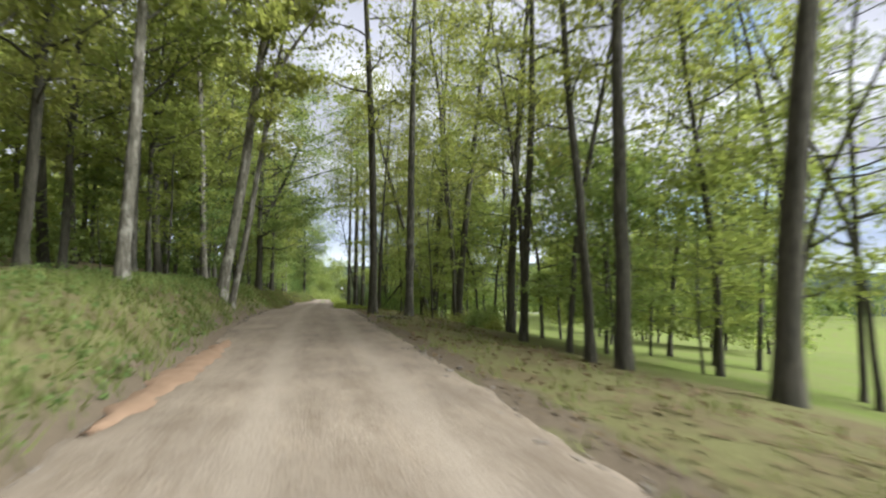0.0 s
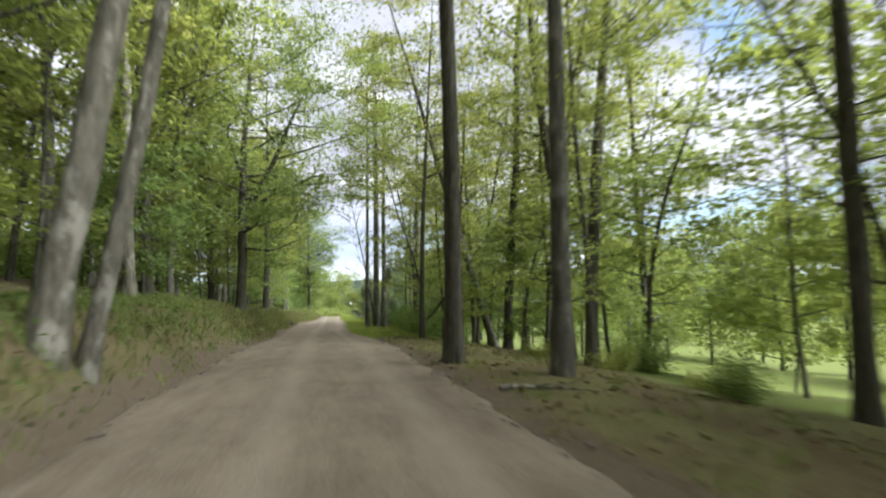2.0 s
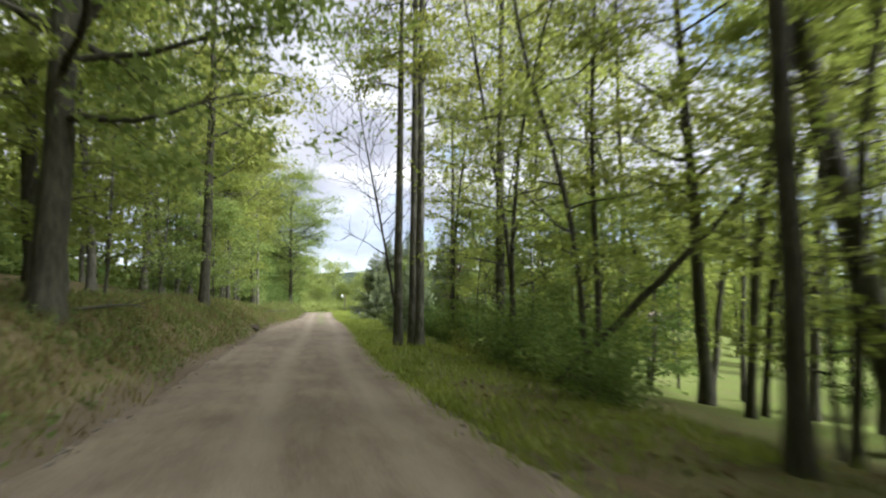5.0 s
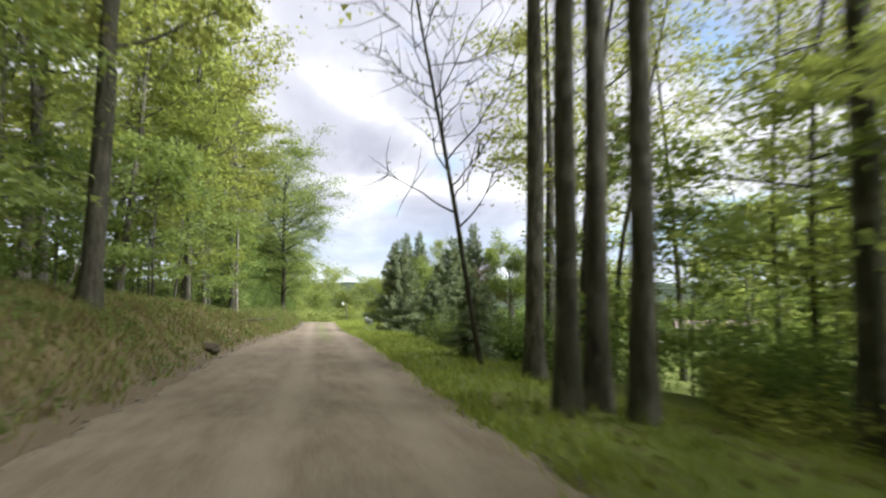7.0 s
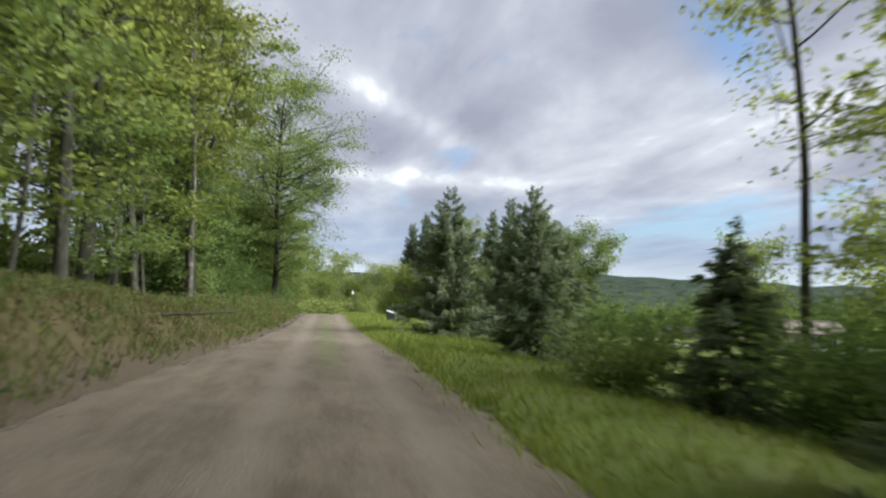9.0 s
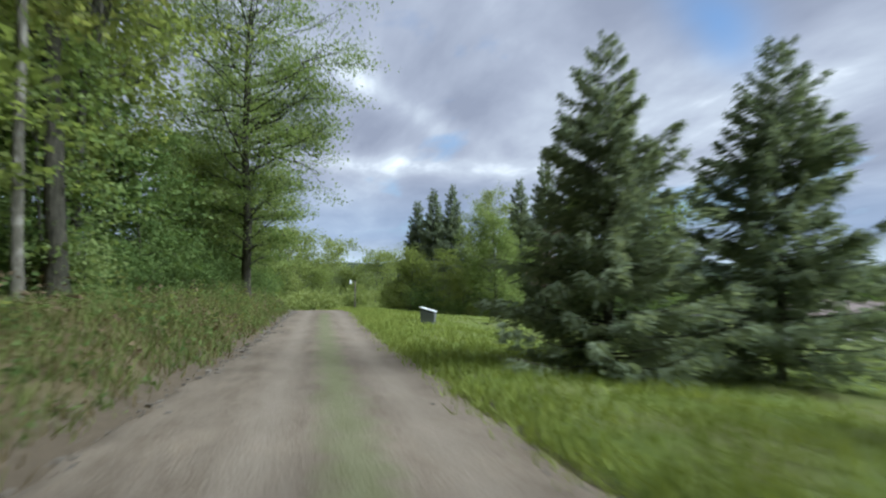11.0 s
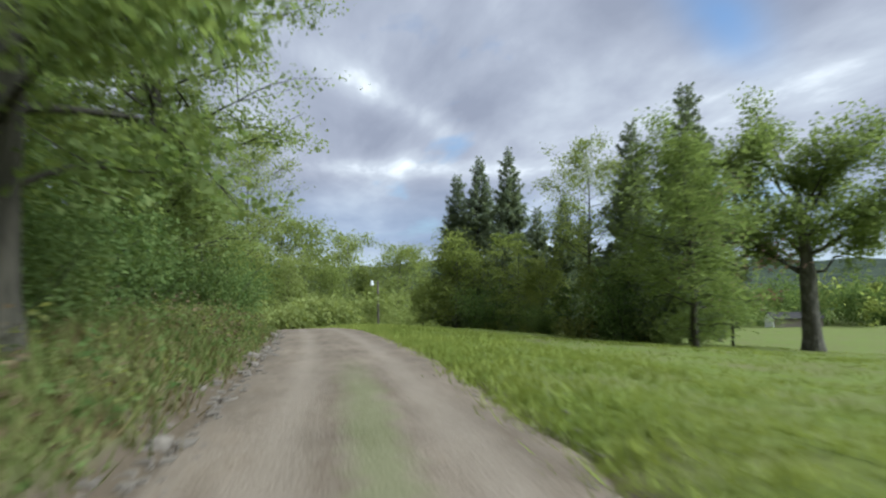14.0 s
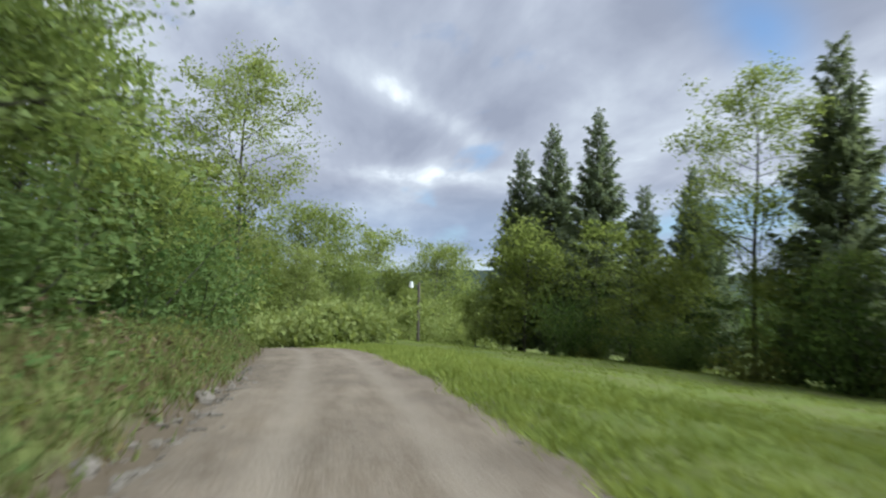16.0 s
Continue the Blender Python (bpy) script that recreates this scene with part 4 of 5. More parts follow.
def woods_interior(seed, count, leaf, label):
    """Crowns deep in the woods on the rising side, one behind another, that close the view between the stems."""
    rng = np.random.default_rng(seed)
    out = []
    for _ in range(count):
        s, y = -19 - 26 * rng.random(), rng.uniform(-15, 108)
        x = s + float(road_x(min(y, 150)))
        base = np.array((x, y, float(land(x, y)) + rng.uniform(1.0, 12.0)))
        lumps = rng.normal(size=(6, 3)) * (1.5, 1.5, 0.8)
        out.append(base + lumps[rng.integers(0, 6, 75)] + rng.normal(size=(75, 3)) * (0.8, 0.8, 0.3))
    v, f = leaf_faces(np.concatenate(out), 0.42, rng, 0.5, 1.3)
    return tagged(mesh_object("woods_interior", v.tolist(), f.tolist(), leaf), label, "woods", kind="stuff")


woods_interior(97, 420, LEAF_SPRING, "spring-green crowns deep inside the woods")
woods_interior(98, 300, LEAF_OLIVE, "olive-green crowns deep inside the woods")
undergrowth(93, 330, LEAF_FRESH, "leafy green undergrowth deep in the woods")
undergrowth(94, 330, LEAF_DEEP, "dark green undergrowth deep in the woods")


def bend_growth():
    """Uneven green growth that closes the view where the road bends away."""
    rng = np.random.default_rng(95)
    out = []
    places = [(rng.uniform(-9, 24), rng.uniform(172, 216), rng.uniform(2.2, 6.5)) for _ in range(200)]
    # the wooded side close to the road before the bend
    for y in rng.uniform(138, 174, 60):
        places.append((float(road_x(y)) - rng.uniform(3.6, 9.5), y, rng.uniform(1.6, 4.0)))
    # and the outer side of the bend
    for y in rng.uniform(149, 172, 55):
        places.append((rng.uniform(float(road_x(y)) + 3.8, 4.0), y, rng.uniform(1.2, 2.6)))
    for x, y, h in places:
        lumps = rng.normal(size=(8, 3)) * (1.1, 1.1, h * 0.26) + (0, 0, h * 0.5)
        c = lumps[rng.integers(0, 8, 340)] + rng.normal(size=(340, 3)) * 0.5
        c[:, 2] = np.abs(c[:, 2])
        out.append(c + (x, y, float(land(x, y))))
    v, f = leaf_faces(np.concatenate(out), 0.19, rng, 0.35, 1.3)
    return tagged(mesh_object("roadside_growth", v.tolist(), f.tolist(), LEAF_BRIGHT), "bright green bushy growth beyond the bend", "bushes", kind="stuff")


bend_growth()


def tree_line():
    """The edge of the woods behind the house: close-set leafy crowns down to the ground."""
    rng = np.random.default_rng(96)
    out = []
    for _ in range(210):
        t = rng.random()
        x, y = 40 + 120 * t, 206 - 46 * t + rng.uniform(0, 26)
        h = rng.uniform(6, 11)
        lumps = rng.normal(size=(12, 3)) * (1.5, 1.5, h * 0.24) + (0, 0, h * 0.5)
        c = lumps[rng.integers(0, 12, 400)] + rng.normal(size=(400, 3)) * 0.65
        c[:, 2] = np.abs(c[:, 2])
        out.append(c + (x, y, float(land(x, y))))
    v, f = leaf_faces(np.concatenate(out), 0.28, rng, 0.3, 1.3)
    return tagged(mesh_object("tree_line", v.tolist(), f.tolist(), LEAF_DEEP), "edge of the green woods behind the house", "woods", kind="stuff")


tree_line()


def leaf_litter():
    rng = np.random.default_rng(19)
    n = 20000
    y = rng.uniform(0, 130, n)
    s = -left_edge(y) - 0.35 - 7 * rng.random(n) ** 1.3
    right = rng.random(n) < 0.3
    s, y = np.where(right, 2.3 + 4 * rng.random(n), s), np.where(right, y * 0.45, y)
    x = s + road_x(y)
    v, f = leaf_faces(np.stack([x, y, land(x, y) + 0.02 + 0.02 * rng.random(n)], -1), 0.055, rng, 0.85, 1.35)
    return tagged(mesh_object("leaf_litter", v.tolist(), f.tolist(), DEAD_LEAF), "brown dead leaves along the wooded road sides", "leaf litter", kind="stuff")


leaf_litter()


def blades(name, count, place, height, width, mat, label, per=6, seed=1, spread_r=0.12):
    """Tufts of grass: per blades each, set by place(rng, n), which gives s and y."""
    rng = np.random.default_rng(seed)
    s, y = place(rng, count)
    s, y = np.repeat(s, per) + rng.normal(size=count * per) * spread_r, np.repeat(y, per) + rng.normal(size=count * per) * spread_r
    x = s + road_x(y)
    z = land(x, y) - 0.02
    n = len(x)
    h = height * rng.uniform(0.45, 1.25, n)
    w = rng.uniform(0, 2 * math.pi, n)
    lean = rng.normal(size=(n, 2)) * 0.45 * h[:, None]
    dx, dy = np.cos(w) * width / 2, np.sin(w) * width / 2
    a = np.stack([x - dx, y - dy, z], -1)
    b = np.stack([x + dx, y + dy, z], -1)
    c = np.stack([x + lean[:, 0], y + lean[:, 1], z + h], -1)
    v = np.stack([a, b, c], 1).reshape(-1, 3)
    ob = mesh_object(name, v.tolist(), np.arange(3 * n).reshape(n, 3).tolist(), mat)
    return tagged(ob, label, "grass", kind="stuff")


def strip(side, d0, d1, y0, y1, power=1.0):
    """Places from d0 to d1 metres beyond the road's edge, on its rising (-1) or falling (1) side."""
    def places(rng, n):
        y = rng.uniform(y0, y1, n)
        return side * ((left_edge(y) if side < 0 else right_edge(y)) + d0 + (d1 - d0) * rng.random(n) ** power), y
    return places


blades("bank_grass", 7000, strip(-1, 0.3, 3.8, -3, 140, 1.3), 0.26, 0.035, GRASS_BLADE, "long green grass on the road bank", seed=2)
blades("dry_grass", 6500, strip(-1, 0.25, 3.8, 36, 150), 0.25, 0.03, DRY_BLADE, "dry straw-coloured grass on the bank", seed=3)
blades("tall_grass", 1200, strip(-1, 0.5, 3.6, 84, 146), 0.42, 0.028, GRASS_BLADE, "tall green grass among the bank weeds", seed=12)
blades("verge_grass", 6500, strip(1, -0.1, 4.0, 40, 150, 1.5), 0.22, 0.03, LAWN_BLADE, "grass on the falling roadside verge", seed=4)
blades("sparse_grass", 350, strip(1, 0.1, 4.0, -3, 42), 0.18, 0.03, GRASS_BLADE, "sparse grass among dead leaves under the trees", seed=7)
blades("lawn_grass", 12000, strip(1, 0.3, 28, 76, 150, 1.7), 0.12, 0.04, LAWN_BLADE, "mown lawn grass below the road", seed=5, spread_r=0.2)
blades("edge_grass", 1500, strip(1, -0.2, 0.35, 38, 140), 0.13, 0.03, LAWN_BLADE, "short grass creeping over the road edge", seed=9)
blades("track_grass", 4600, lambda rng, n: (rng.normal(0.33, 0.17, n), 75 + 32 * rng.random(n) ** 1.3), 0.09, 0.022, GRASS_BLADE, "sparse grass between the wheel tracks", seed=6, spread_r=0.06)


def weeds():
    rng = np.random.default_rng(15)
    n = 15000
    y = -3 + 138 * rng.random(n) ** 1.25
    s = -left_edge(y) - 0.3 - 5.5 * rng.random(n) ** 1.2
    x = s + road_x(y)
    patch = wave(x, y, 0.8, 2) + 0.4 * rng.normal(size=n)
    keep = patch > -0.2
    x, y = x[keep], y[keep]
    c = np.stack([x, y, land(x, y) + 0.22 * rng.random(len(x))], -1)
    c = np.repeat(c, 3, 0) + rng.normal(size=(3 * len(c), 3)) * (0.12, 0.12, 0.05)
    v, f = leaf_faces(c, 0.05, rng, 0.6, 1.35)
    ob = mesh_object("bank_weeds", v.tolist(), f.tolist(), LEAF_DEEP)
    return tagged(ob, "low leafy weeds on the shaded bank", "weeds", kind="stuff")


weeds()


def bank_herbs(seed, n, size, leaf, label):
    """Knee-high leafy stalks on the bank beside the lawn."""
    rng = np.random.default_rng(seed)
    y = rng.uniform(84, 140, n)
    s = -left_edge(y) - 0.45 - 2.9 * rng.random(n)
    x = s + road_x(y)
    keep = wave(x, y, 0.55, seed) + 0.25 * rng.normal(size=n) > 0.0
    x, y = x[keep], y[keep]
    base = np.stack([x, y, land(x, y)], -1)
    h = rng.uniform(0.25, 0.75, len(base))
    c = np.repeat(base, 7, 0)
    c[:, 2] += np.repeat(h, 7) * rng.random(len(c))
    c += rng.normal(size=c.shape) * (0.09, 0.09, 0.02)
    v, f = leaf_faces(c, size, rng, 0.5, 1.6)
    return tagged(mesh_object("bank_herbs", v.tolist(), f.tolist(), leaf), label, "weeds", kind="stuff")


bank_herbs(21, 500, 0.05, LEAF_OLIVE, "leafy olive-green weeds on the bank")
bank_herbs(23, 1000, 0.05, LEAF_DEEP, "broad-leaved green weeds on the bank")
bank_herbs(22, 1000, 0.045, DEAD_LEAF, "withered brown weeds on the bank")
STONE = plain_material("stone", (0.085, 0.072, 0.058), (0.19, 0.165, 0.135), 0.9, 9)
SOIL = plain_material("soil", (0.022, 0.018, 0.013), (0.06, 0.047, 0.033), 0.95, 5)


def pebbles():
    """Loose stones along the edges of the road: squashed eight-cornered lumps."""
    rng = np.random.default_rng(17)
    n = 3600
    side = np.where(rng.random(n) < 0.62, -1, 1)
    y = rng.uniform(-2, 128, n)
    s = side * (np.where(side < 0, left_edge(y), right_edge(y)) - 0.05 + rng.normal(size=n) * 0.16)
    x = s + road_x(y)
    z = np.maximum(land(x, y), road_z(y) - 0.02) + 0.012
    r = 0.010 + 0.026 * rng.random(n) ** 3 + np.where(side < 0, 0.05 * rng.random(n) ** 2 * step(80, 95, y), 0)
    cube = np.array([(a, b, c) for a in (-1, 1) for b in (-1, 1) for c in (-0.6, 0.6)], float)
    v = np.stack([x, y, z], -1)[:, None] + cube[None] * r[:, None, None] * rng.uniform(0.55, 1.25, (n, 8, 1))
    quads = np.array([(0, 1, 3, 2), (4, 6, 7, 5), (0, 4, 5, 1), (2, 3, 7, 6), (0, 2, 6, 4), (1, 5, 7, 3)])
    f = (np.arange(n)[:, None, None] * 8 + quads[None]).reshape(-1, 4)
    ob = mesh_object("pebbles", v.reshape(-1, 3).tolist(), f.tolist(), STONE)
    return tagged(ob, "loose grey gravel stones along the road edge", "gravel", kind="stuff")


pebbles()


def lump(name, s, y, size, mat, label, category, seed=1, group=""):
    """A rock or clod: an uneven rounded body sunk a little into the ground."""
    bm = bmesh.new()
    bmesh.ops.create_icosphere(bm, subdivisions=3, radius=1)
    for v in bm.verts:
        k = 1 + 0.38 * noise.noise(v.co * 1.7 + Vector((seed, 0, 0))) + 0.2 * noise.noise(v.co * 4.3 + Vector((0, seed, 0)))
        v.co = Vector((v.co.x * size[0], v.co.y * size[1], v.co.z * size[2])) * k
    me = bpy.data.meshes.new(name)
    bm.to_mesh(me)
    bm.free()
    me.shade_smooth()
    me.materials.append(mat)
    ob = new(name, me)
    x = float(s + road_x(y))
    ob.matrix_basis = pose(x, y, float(land(x, y)) + size[2] * 0.45, 0, 0, seed * 40)
    return tagged(ob, label, category, group)


lump("boulder", -3.3, 67.5, (0.45, 0.32, 0.18), SOIL, "dark mossy boulder beside the road", "rock", 3)
for i, (s, y, r) in enumerate(((-2.5, 98.5, 0.12), (-2.45, 103.2, 0.15), (-2.6, 106.0, 0.10), (-2.35, 109.5, 0.13), (-2.55, 111.0, 0.17), (-2.4, 114.2, 0.12), (-2.6, 117.5, 0.16), (-2.5, 121.5, 0.2), (-2.45, 95.0, 0.1), (-2.7, 100.6, 0.13))):
    lump("edge_stone", s + 2.3 - float(left_edge(y)), y, (r * 0.9, r * 0.7, r * 0.5), STONE, "pale grey stone at the road edge", "stone", i + 5, "stones at the road edge")
SAND = plain_material("sand", (0.10, 0.064, 0.04), (0.22, 0.145, 0.093), 0.95, 3)


def sand_patch():
    """Orange sand washed along the edge of the road, thin at its rim."""
    rng = np.random.default_rng(8)
    ys = np.linspace(5.4, 13.4, 60)
    us = np.linspace(-1, 1, 9)
    verts = []
    for y in ys:
        t = (y - 5.4) / 8
        wide = 0.27 * math.sin(math.pi * t) ** 0.7 + 0.02 + 0.05 * math.sin(y * 3.1) + 0.05 * math.sin(y * 7.7 + 1)
        for u in us:
            s = -1.9 + 0.12 * t + u * wide
            x = s + float(road_x(y))
            top = max(float(land(x, y)), float(road_z(y)) + 0.02)
            verts.append((x, y, top + 0.055 * (1 - u * u) - 0.02 + rng.normal() * 0.008))
    ob = mesh_object("sand_patch", verts, grid_faces(60, 9), SAND, smooth=True)
    return tagged(ob, "orange sand washed along the road edge", "sand")


sand_patch()


def fallen_branch(s, y, length, turn, mat, label):
    rng = np.random.default_rng(int(abs(s * 10 + y)))
    verts, faces = [], []
    main = bent(rng, (0, 0, 0.04), (1, 0, 0.02), length, 8, 0.06)
    tube(verts, faces, main, np.linspace(0.045, 0.012, 9), 6)
    for i in (3, 5, 6):
        tube(verts, faces, bent(rng, main[i], (0.7, rng.uniform(-1, 1), 0.3), length * 0.3, 4, 0.1), [0.018, 0.014, 0.01, 0.007, 0.004], 5)
    ob = mesh_object("fallen_branch", verts, faces, mat, smooth=True)
    x = float(s + road_x(y))
    ob.matrix_basis = pose(x, y, float(land(x, y)) + 0.02, 0, 0, turn)
    return tagged(ob, label, "branch")


fallen_branch(2.5, 21.8, 1.5, 5, BARK_PALE, "pale dead branch lying on the verge")
fallen_branch(-4.2, 47.5, 2.2, 70, BARK, "dark dead branch lying on the bank")
fallen_branch(-3.6, 78.0, 1.8, 30, BARK, "dead branch on the leaf litter")


def dead_trunk(a, b, radius, mat, label):
    """A dead stem that leans from the place a to b, each s, y and the height over the ground."""
    rng = np.random.default_rng(23)
    ends = [np.array((s + float(road_x(y)), y, float(land(s + float(road_x(y)), y)) + z)) for s, y, z in (a, b)]
    pts = [ends[0] + (ends[1] - ends[0]) * t + rng.normal(size=3) * 0.03 for t in np.linspace(0, 1, 9)]
    verts, faces = [], []
    tube(verts, faces, pts, np.linspace(radius, radius * 0.5, 9), 8)
    for i, w in ((5, 1.0), (6, -0.8), (7, 0.5)):
        tube(verts, faces, bent(rng, pts[i], (w, 0.3, 0.8), 1.0, 4, 0.15), [0.025, 0.02, 0.014, 0.009, 0.005], 5)
    return tagged(mesh_object("dead_trunk", verts, faces, mat, smooth=True), label, "dead tree")


dead_trunk((5.3, 46.9, -0.1), (8.1, 44.3, 4.2), 0.10, BARK, "dead trunk leaning among the roadside trees")
dead_trunk((-7.4, 68.0, -0.1), (-6.9, 68.4, 1.9), 0.035, BARK_PALE, "pale dead stick leaning in the woods")

# ---- things on the lawn ----
def box(bm, x0, x1, y0, y1, z0, z1, bevel=0.0):
    m = Matrix.Translation(((x0 + x1) / 2, (y0 + y1) / 2, (z0 + z1) / 2)) @ Matrix.Diagonal((x1 - x0, y1 - y0, z1 - z0, 1))
    made = bmesh.ops.create_cube(bm, size=1, matrix=m)
    if bevel:
        edges = list({e for v in made["verts"] for e in v.link_edges})
        bmesh.ops.bevel(bm, geom=edges, offset=bevel, segments=2, affect="EDGES")


def part(name, bm, mat, parent, label=""):
    me = bpy.data.meshes.new(name)
    bm.normal_update()
    bm.to_mesh(me)
    bm.free()
    me.materials.append(mat)
    ob = new(name, me)
    ob.parent = parent
    return tagged(ob, label)


GREY_PLASTIC = plain_material("grey_plastic", (0.075, 0.08, 0.08), (0.12, 0.125, 0.125), 0.55, 12)
WHITE_PLASTIC = plain_material("white_plastic", (0.62, 0.63, 0.62), (0.80, 0.80, 0.79), 0.45, 7)
BLACK_RUBBER = plain_material("black_rubber", (0.012, 0.012, 0.012), (0.03, 0.03, 0.03), 0.8, 20)


def refuse_bin(x, y, turn):
    thing = new("refuse_bin")
    bm = bmesh.new()
    box(bm, -0.36, 0.36, -0.28, 0.28, 0.06, 0.68, 0.03)
    for v in bm.verts:
        k = 0.86 + 0.14 * v.co.z / 0.68
        v.co.x, v.co.y = v.co.x * k, v.co.y * k
        if v.co.z > 0.6:
            v.co.z += 0.16 * (-v.co.x / 0.36) * 0.6
    part("body", bm, GREY_PLASTIC, thing)
    for i, x0 in enumerate((-0.40, 0.01)):
        bm = bmesh.new()
        box(bm, x0, x0 + 0.39, -0.31, 0.31, 0.70, 0.755, 0.02)
        for v in bm.verts:
            v.co.z += 0.16 * (-v.co.x / 0.36) * 0.6 + (0.03 if v.co.y < 0 else 0.0)
        part("lid", bm, WHITE_PLASTIC, thing, "white plastic lid")
    for x0 in (-0.3, 0.3):
        bm = bmesh.new()
        bmesh.ops.create_cone(bm, segments=20, radius1=0.09, radius2=0.09, depth=0.05, cap_ends=True, matrix=pose(x0, 0.2, 0.09, 0, 90, 0))
        part("wheel", bm, BLACK_RUBBER, thing, "black rubber wheel")
    bm = bmesh.new()
    box(bm, -0.2, 0.2, -0.325, -0.30, 0.52, 0.55, 0.006)
    part("handle", bm, GREY_PLASTIC, thing)
    thing.matrix_basis = pose(x, y, float(land(x, y)) - 0.01, 0, 0, turn) @ Matrix.Diagonal((0.82, 0.82, 0.82, 1))
    return tagged(thing, "dark grey refuse bin with white lids on the lawn", "bin")


refuse_bin(3.74, 97.85, -25)

WOOD_GREY = plain_material("weathered_wood", (0.10, 0.085, 0.07), (0.22, 0.19, 0.155), 0.9, 4)
LAMP_WHITE = plain_material("lamp_white", (0.66, 0.66, 0.64), (0.82, 0.82, 0.80), 0.4, 5)


def yard_lamp(x, y, height):
    thing = new("yard_lamp")
    bm = bmesh.new()
    bmesh.ops.create_cone(bm, segments=12, radius1=0.14, radius2=0.10, depth=height + 0.6, cap_ends=True, matrix=Matrix.Translation((0, 0, height / 2 - 0.3)))
    part("pole", bm, WOOD_GREY, thing)
    bm = bmesh.new()
    box(bm, -0.7, -0.1, -0.03, 0.03, height - 0.25, height - 0.19, 0.01)
    part("arm", bm, GREY_PLASTIC, thing)
    bm = bmesh.new()
    bmesh.ops.create_cone(bm, segments=16, radius1=0.20, radius2=0.11, depth=0.5, cap_ends=True, matrix=Matrix.Translation((-0.7, 0, height - 0.15)))
    part("lamp_head", bm, LAMP_WHITE, thing, "white lamp head")
    thing.matrix_basis = pose(x, y, float(land(x, y)), 0, 0, 20)
    return tagged(thing, "weathered wooden pole with a white yard lamp", "lamp post")


yard_lamp(6.95, 157.0, 4.8)

WALL = plain_material("beige_siding", (0.46, 0.41, 0.34), (0.60, 0.55, 0.47), 0.8, 3)
ROOF = plain_material("brown_shingle", (0.13, 0.10, 0.09), (0.26, 0.21, 0.19), 0.9, 6)
TRIM = plain_material("white_trim", (0.68, 0.68, 0.66), (0.82, 0.82, 0.80), 0.6, 5)
PANE = plain_material("window_glass", (0.03, 0.04, 0.05), (0.05, 0.06, 0.07), 0.06, 2)
DOOR = plain_material("door_paint", (0.20, 0.15, 0.12), (0.28, 0.22, 0.18), 0.6, 5)
CONCRETE = plain_material("concrete", (0.28, 0.27, 0.25), (0.42, 0.41, 0.38), 0.9, 4)
DARK_ROOF = plain_material("dark_roofing", (0.025, 0.024, 0.023), (0.06, 0.058, 0.055), 0.95, 5)
DRIVE = plain_material("driveway_gravel", (0.20, 0.19, 0.175), (0.32, 0.31, 0.29), 0.95, 8)


def gable(bm, x0, x1, y0, y1, eave, ridge, over, thick):
    """A low gable roof whose ridge runs along x."""
    ym = (y0 + y1) / 2
    drop = (ridge - eave) * over / (ym - y0)
    for ya, yb in ((y0 - over, ym), (y1 + over, ym)):
        pts = [(x0 - over, ya, eave - drop), (x1 + over, ya, eave - drop), (x1 + over, yb, ridge), (x0 - over, yb, ridge)]
        low = [bm.verts.new(p) for p in pts]
        top = [bm.verts.new((p[0], p[1], p[2] + thick)) for p in pts]
        bm.faces.new(low)
        bm.faces.new(top[::-1])
        for i in range(4):
            bm.faces.new((low[i], top[i], top[(i + 1) % 4], low[(i + 1) % 4]))
    bmesh.ops.recalc_face_normals(bm, faces=bm.faces[:])


def window(parent, x, z, w, h, y=0.0, turn=0):
    """A window with its frame, set in the wall that faces -y."""
    bm = bmesh.new()
    for x0, x1, z0, z1 in ((-w / 2 - 0.08, -w / 2, -h / 2 - 0.08, h / 2 + 0.08), (w / 2, w / 2 + 0.08, -h / 2 - 0.08, h / 2 + 0.08),
                           (-w / 2, w / 2, h / 2, h / 2 + 0.08), (-w / 2, w / 2, -h / 2 - 0.08, -h / 2), (-0.025, 0.025, -h / 2, h / 2)):
        box(bm, x0, x1, -0.05, 0.03, z0, z1)
    fr = part("window", bm, TRIM, parent, "white-framed house window")
    fr.matrix_basis = pose(x, y, z, 0, 0, turn)
    bm = bmesh.new()
    box(bm, -w / 2, w / 2, -0.012, 0.012, -h / 2, h / 2)
    part("pane", bm, PANE, fr)


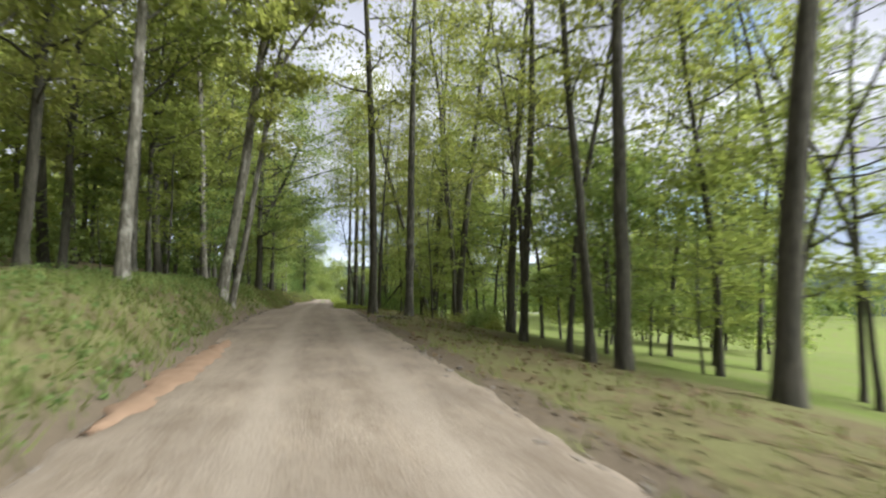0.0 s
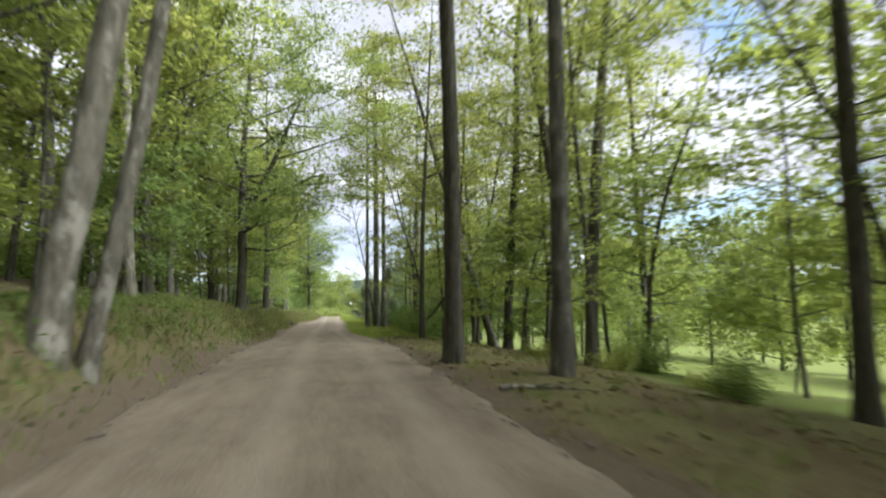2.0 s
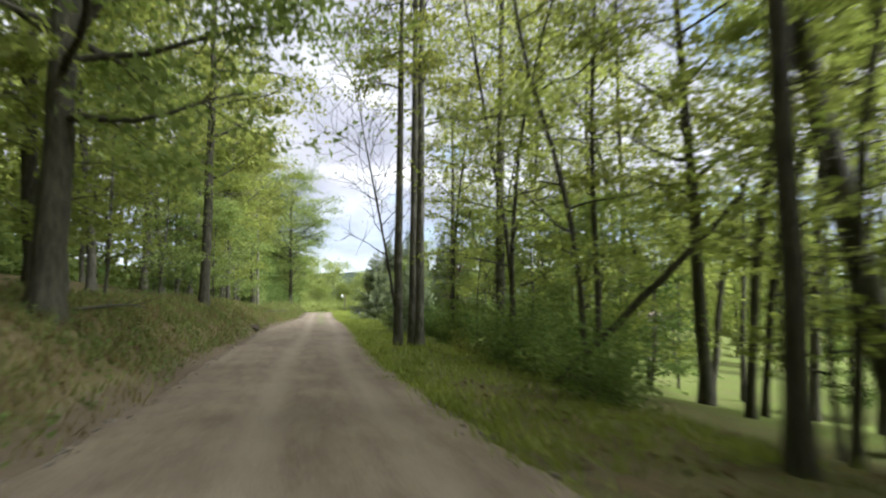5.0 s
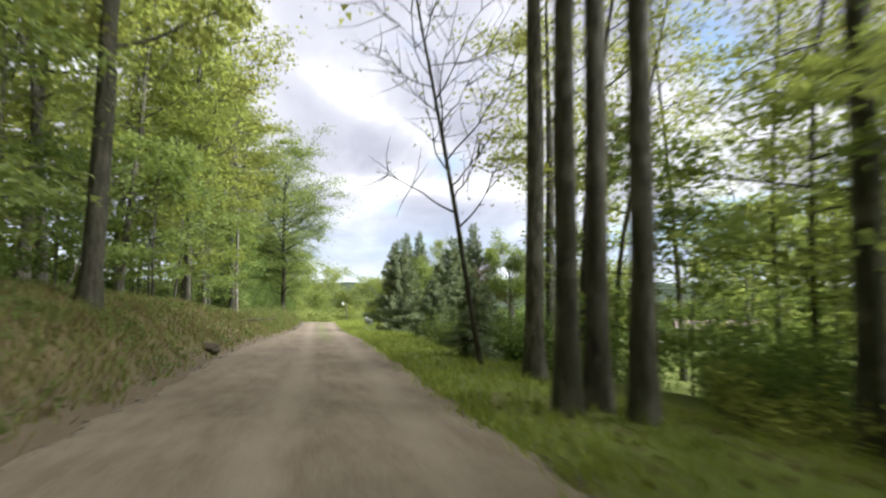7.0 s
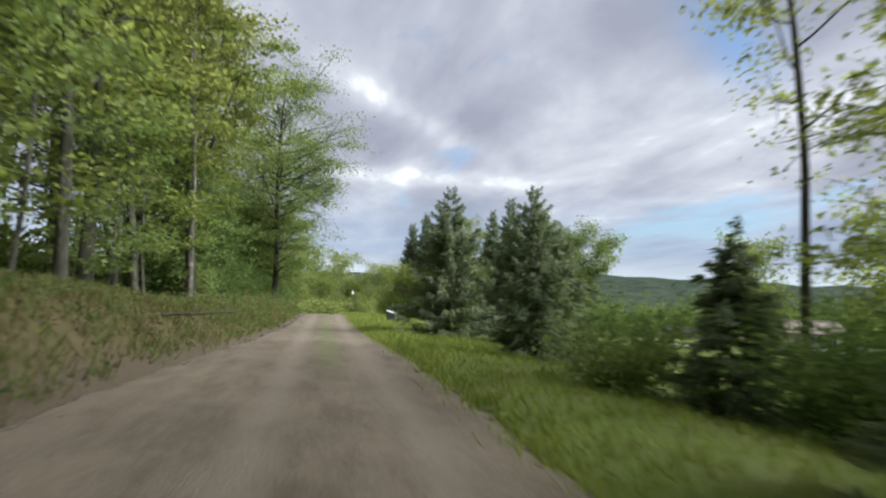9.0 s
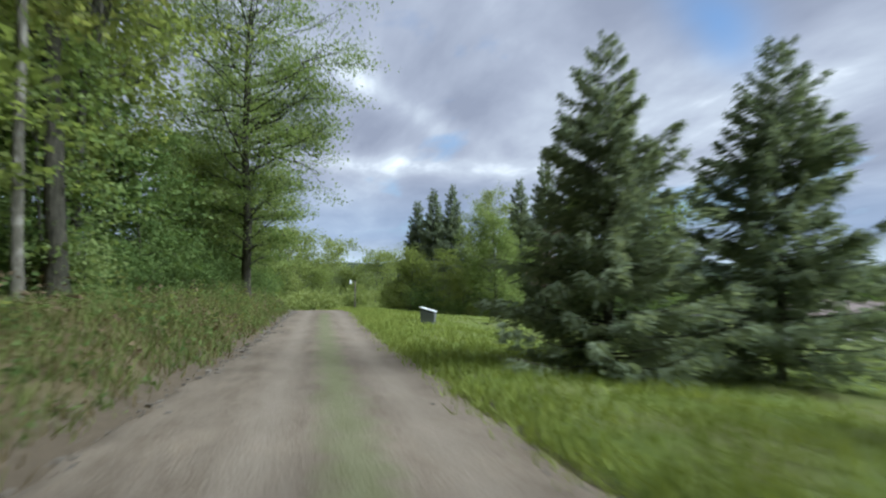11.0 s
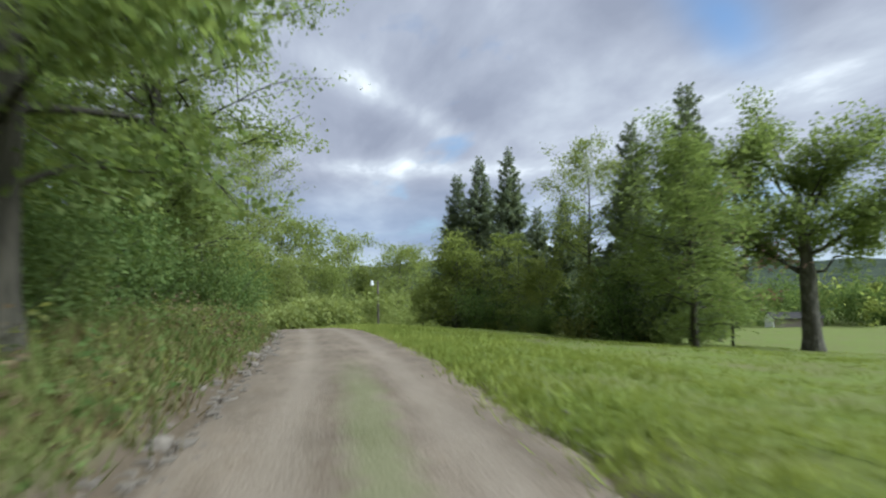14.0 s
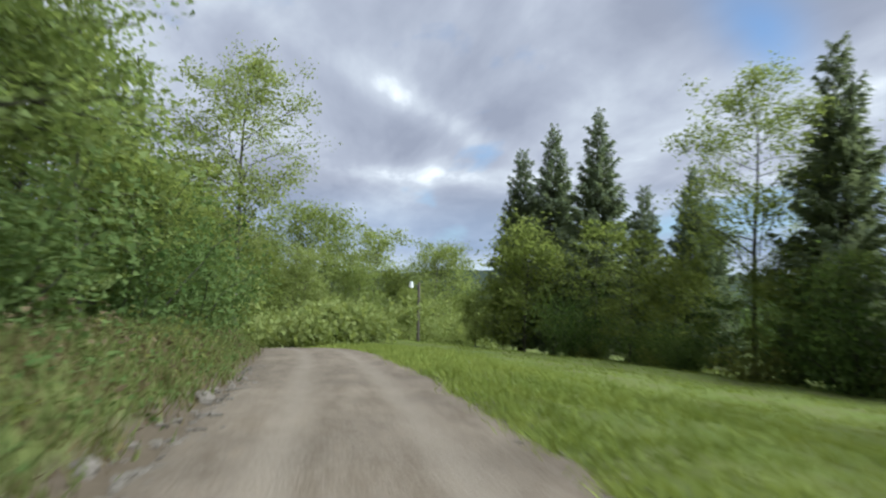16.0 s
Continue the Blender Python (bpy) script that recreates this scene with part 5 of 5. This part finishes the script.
def house(x, y, turn):
    thing = new("house")
    L, W, eave, ridge = 15.0, 8.0, 3.3, 5.0
    bm = bmesh.new()
    t = 0.2
    for x0, x1, y0, y1 in ((0, L, 0, t), (0, L, W - t, W), (0, t, t, W - t), (L - t, L, t, W - t)):
        box(bm, x0, x1, y0, y1, 0.5, eave)
    for xa in (0.0, L - t):
        f = [bm.verts.new((xa, yy, zz)) for yy, zz in ((0, eave), (W, eave), (W / 2, ridge))]
        g = [bm.verts.new((xa + t, yy, zz)) for yy, zz in ((0, eave), (W, eave), (W / 2, ridge))]
        bm.faces.new(f)
        bm.faces.new(g[::-1])
        for i in range(3):
            bm.faces.new((f[i], g[i], g[(i + 1) % 3], f[(i + 1) % 3]))
    part("wall", bm, WALL, thing)
    bm = bmesh.new()
    box(bm, 0.05, L - 0.05, 0.05, W - 0.05, -1.8, 0.5)
    part("foundation", bm, CONCRETE, thing, "grey concrete foundation")
    bm = bmesh.new()
    gable(bm, 0, L, 0, W, eave, ridge, 0.6, 0.14)
    part("roof", bm, ROOF, thing, "low brown shingle roof")
    bm = bmesh.new()
    box(bm, 8.2, 9.15, -0.04, 0.06, 0.6, 2.7, 0.01)
    part("door", bm, DOOR, thing)
    bm = bmesh.new()
    box(bm, 7.6, 9.8, -1.5, -0.01, -1.2, 0.55, 0.02)
    part("porch_step", bm, CONCRETE, thing)
    for wx, ww in ((2.2, 1.5), (5.3, 1.5), (11.2, 1.8), (13.6, 1.0)):
        window(thing, wx, 2.1, ww, 1.2, -0.01)
    window(thing, -0.01, 2.3, 1.1, 1.0, 3.0, -90)
    window(thing, -0.01, 2.3, 1.1, 1.0, 6.0, -90)
    thing.matrix_basis = pose(x, y, float(land(x + 5, y + 3)) - 0.5, 0, 0, turn)
    return tagged(thing, "single-storey beige house with a low brown roof", "house")


house(69.8, 143.0, -32)


def shed(x, y, turn):
    thing = new("shed")
    L, W, eave, ridge = 9.0, 3.2, 2.1, 3.0
    bm = bmesh.new()
    box(bm, 0, L, 0.0, 0.12, -0.8, eave)
    box(bm, 0, L, W - 0.12, W, -0.8, eave)
    box(bm, L - 0.12, L, 0.12, W - 0.12, -0.8, eave)
    part("wall", bm, WOOD_GREY, thing, "dark weathered board wall")
    bm = bmesh.new()
    f = [bm.verts.new((0.0, yy, zz)) for yy, zz in ((0, -0.8), (W, -0.8), (W, eave), (W / 2, ridge), (0, eave))]
    g = [bm.verts.new((-0.12, v.co.y, v.co.z)) for v in f]
    bm.faces.new(f)
    bm.faces.new(g[::-1])
    for i in range(5):
        bm.faces.new((f[i], g[i], g[(i + 1) % 5], f[(i + 1) % 5]))
    bmesh.ops.recalc_face_normals(bm, faces=bm.faces[:])
    part("gable_end", bm, TRIM, thing, "white painted gable end")
    bm = bmesh.new()
    gable(bm, 0, L, 0, W, eave, ridge, 0.3, 0.08)
    part("roof", bm, DARK_ROOF, thing, "dark grey roof")
    thing.matrix_basis = pose(x, y, float(land(x, y)), 0, 0, turn)
    return tagged(thing, "long dark shed with a white gable end", "shed")


shed(86.0, 186.0, -18)


def driveway():
    """A pale gravel drive across the lawn to the house."""
    t = np.linspace(0, 1, 120)
    cx, cy = 34 + 62 * t, 112 + 34 * t - 10 * np.sin(t * math.pi)
    verts = []
    for x, y in zip(cx, cy):
        for k in (-2.0, -1.7, 0, 1.7, 2.0):
            yy = y + k * 1.2
            verts.append((x, yy, float(land(x, yy)) + (0.05 if abs(k) < 1.8 else -0.06)))
    ob = mesh_object("driveway", verts, grid_faces(120, 5), DRIVE, smooth=True)
    return tagged(ob, "pale gravel driveway across the lawn", "driveway", kind="structure")


driveway()
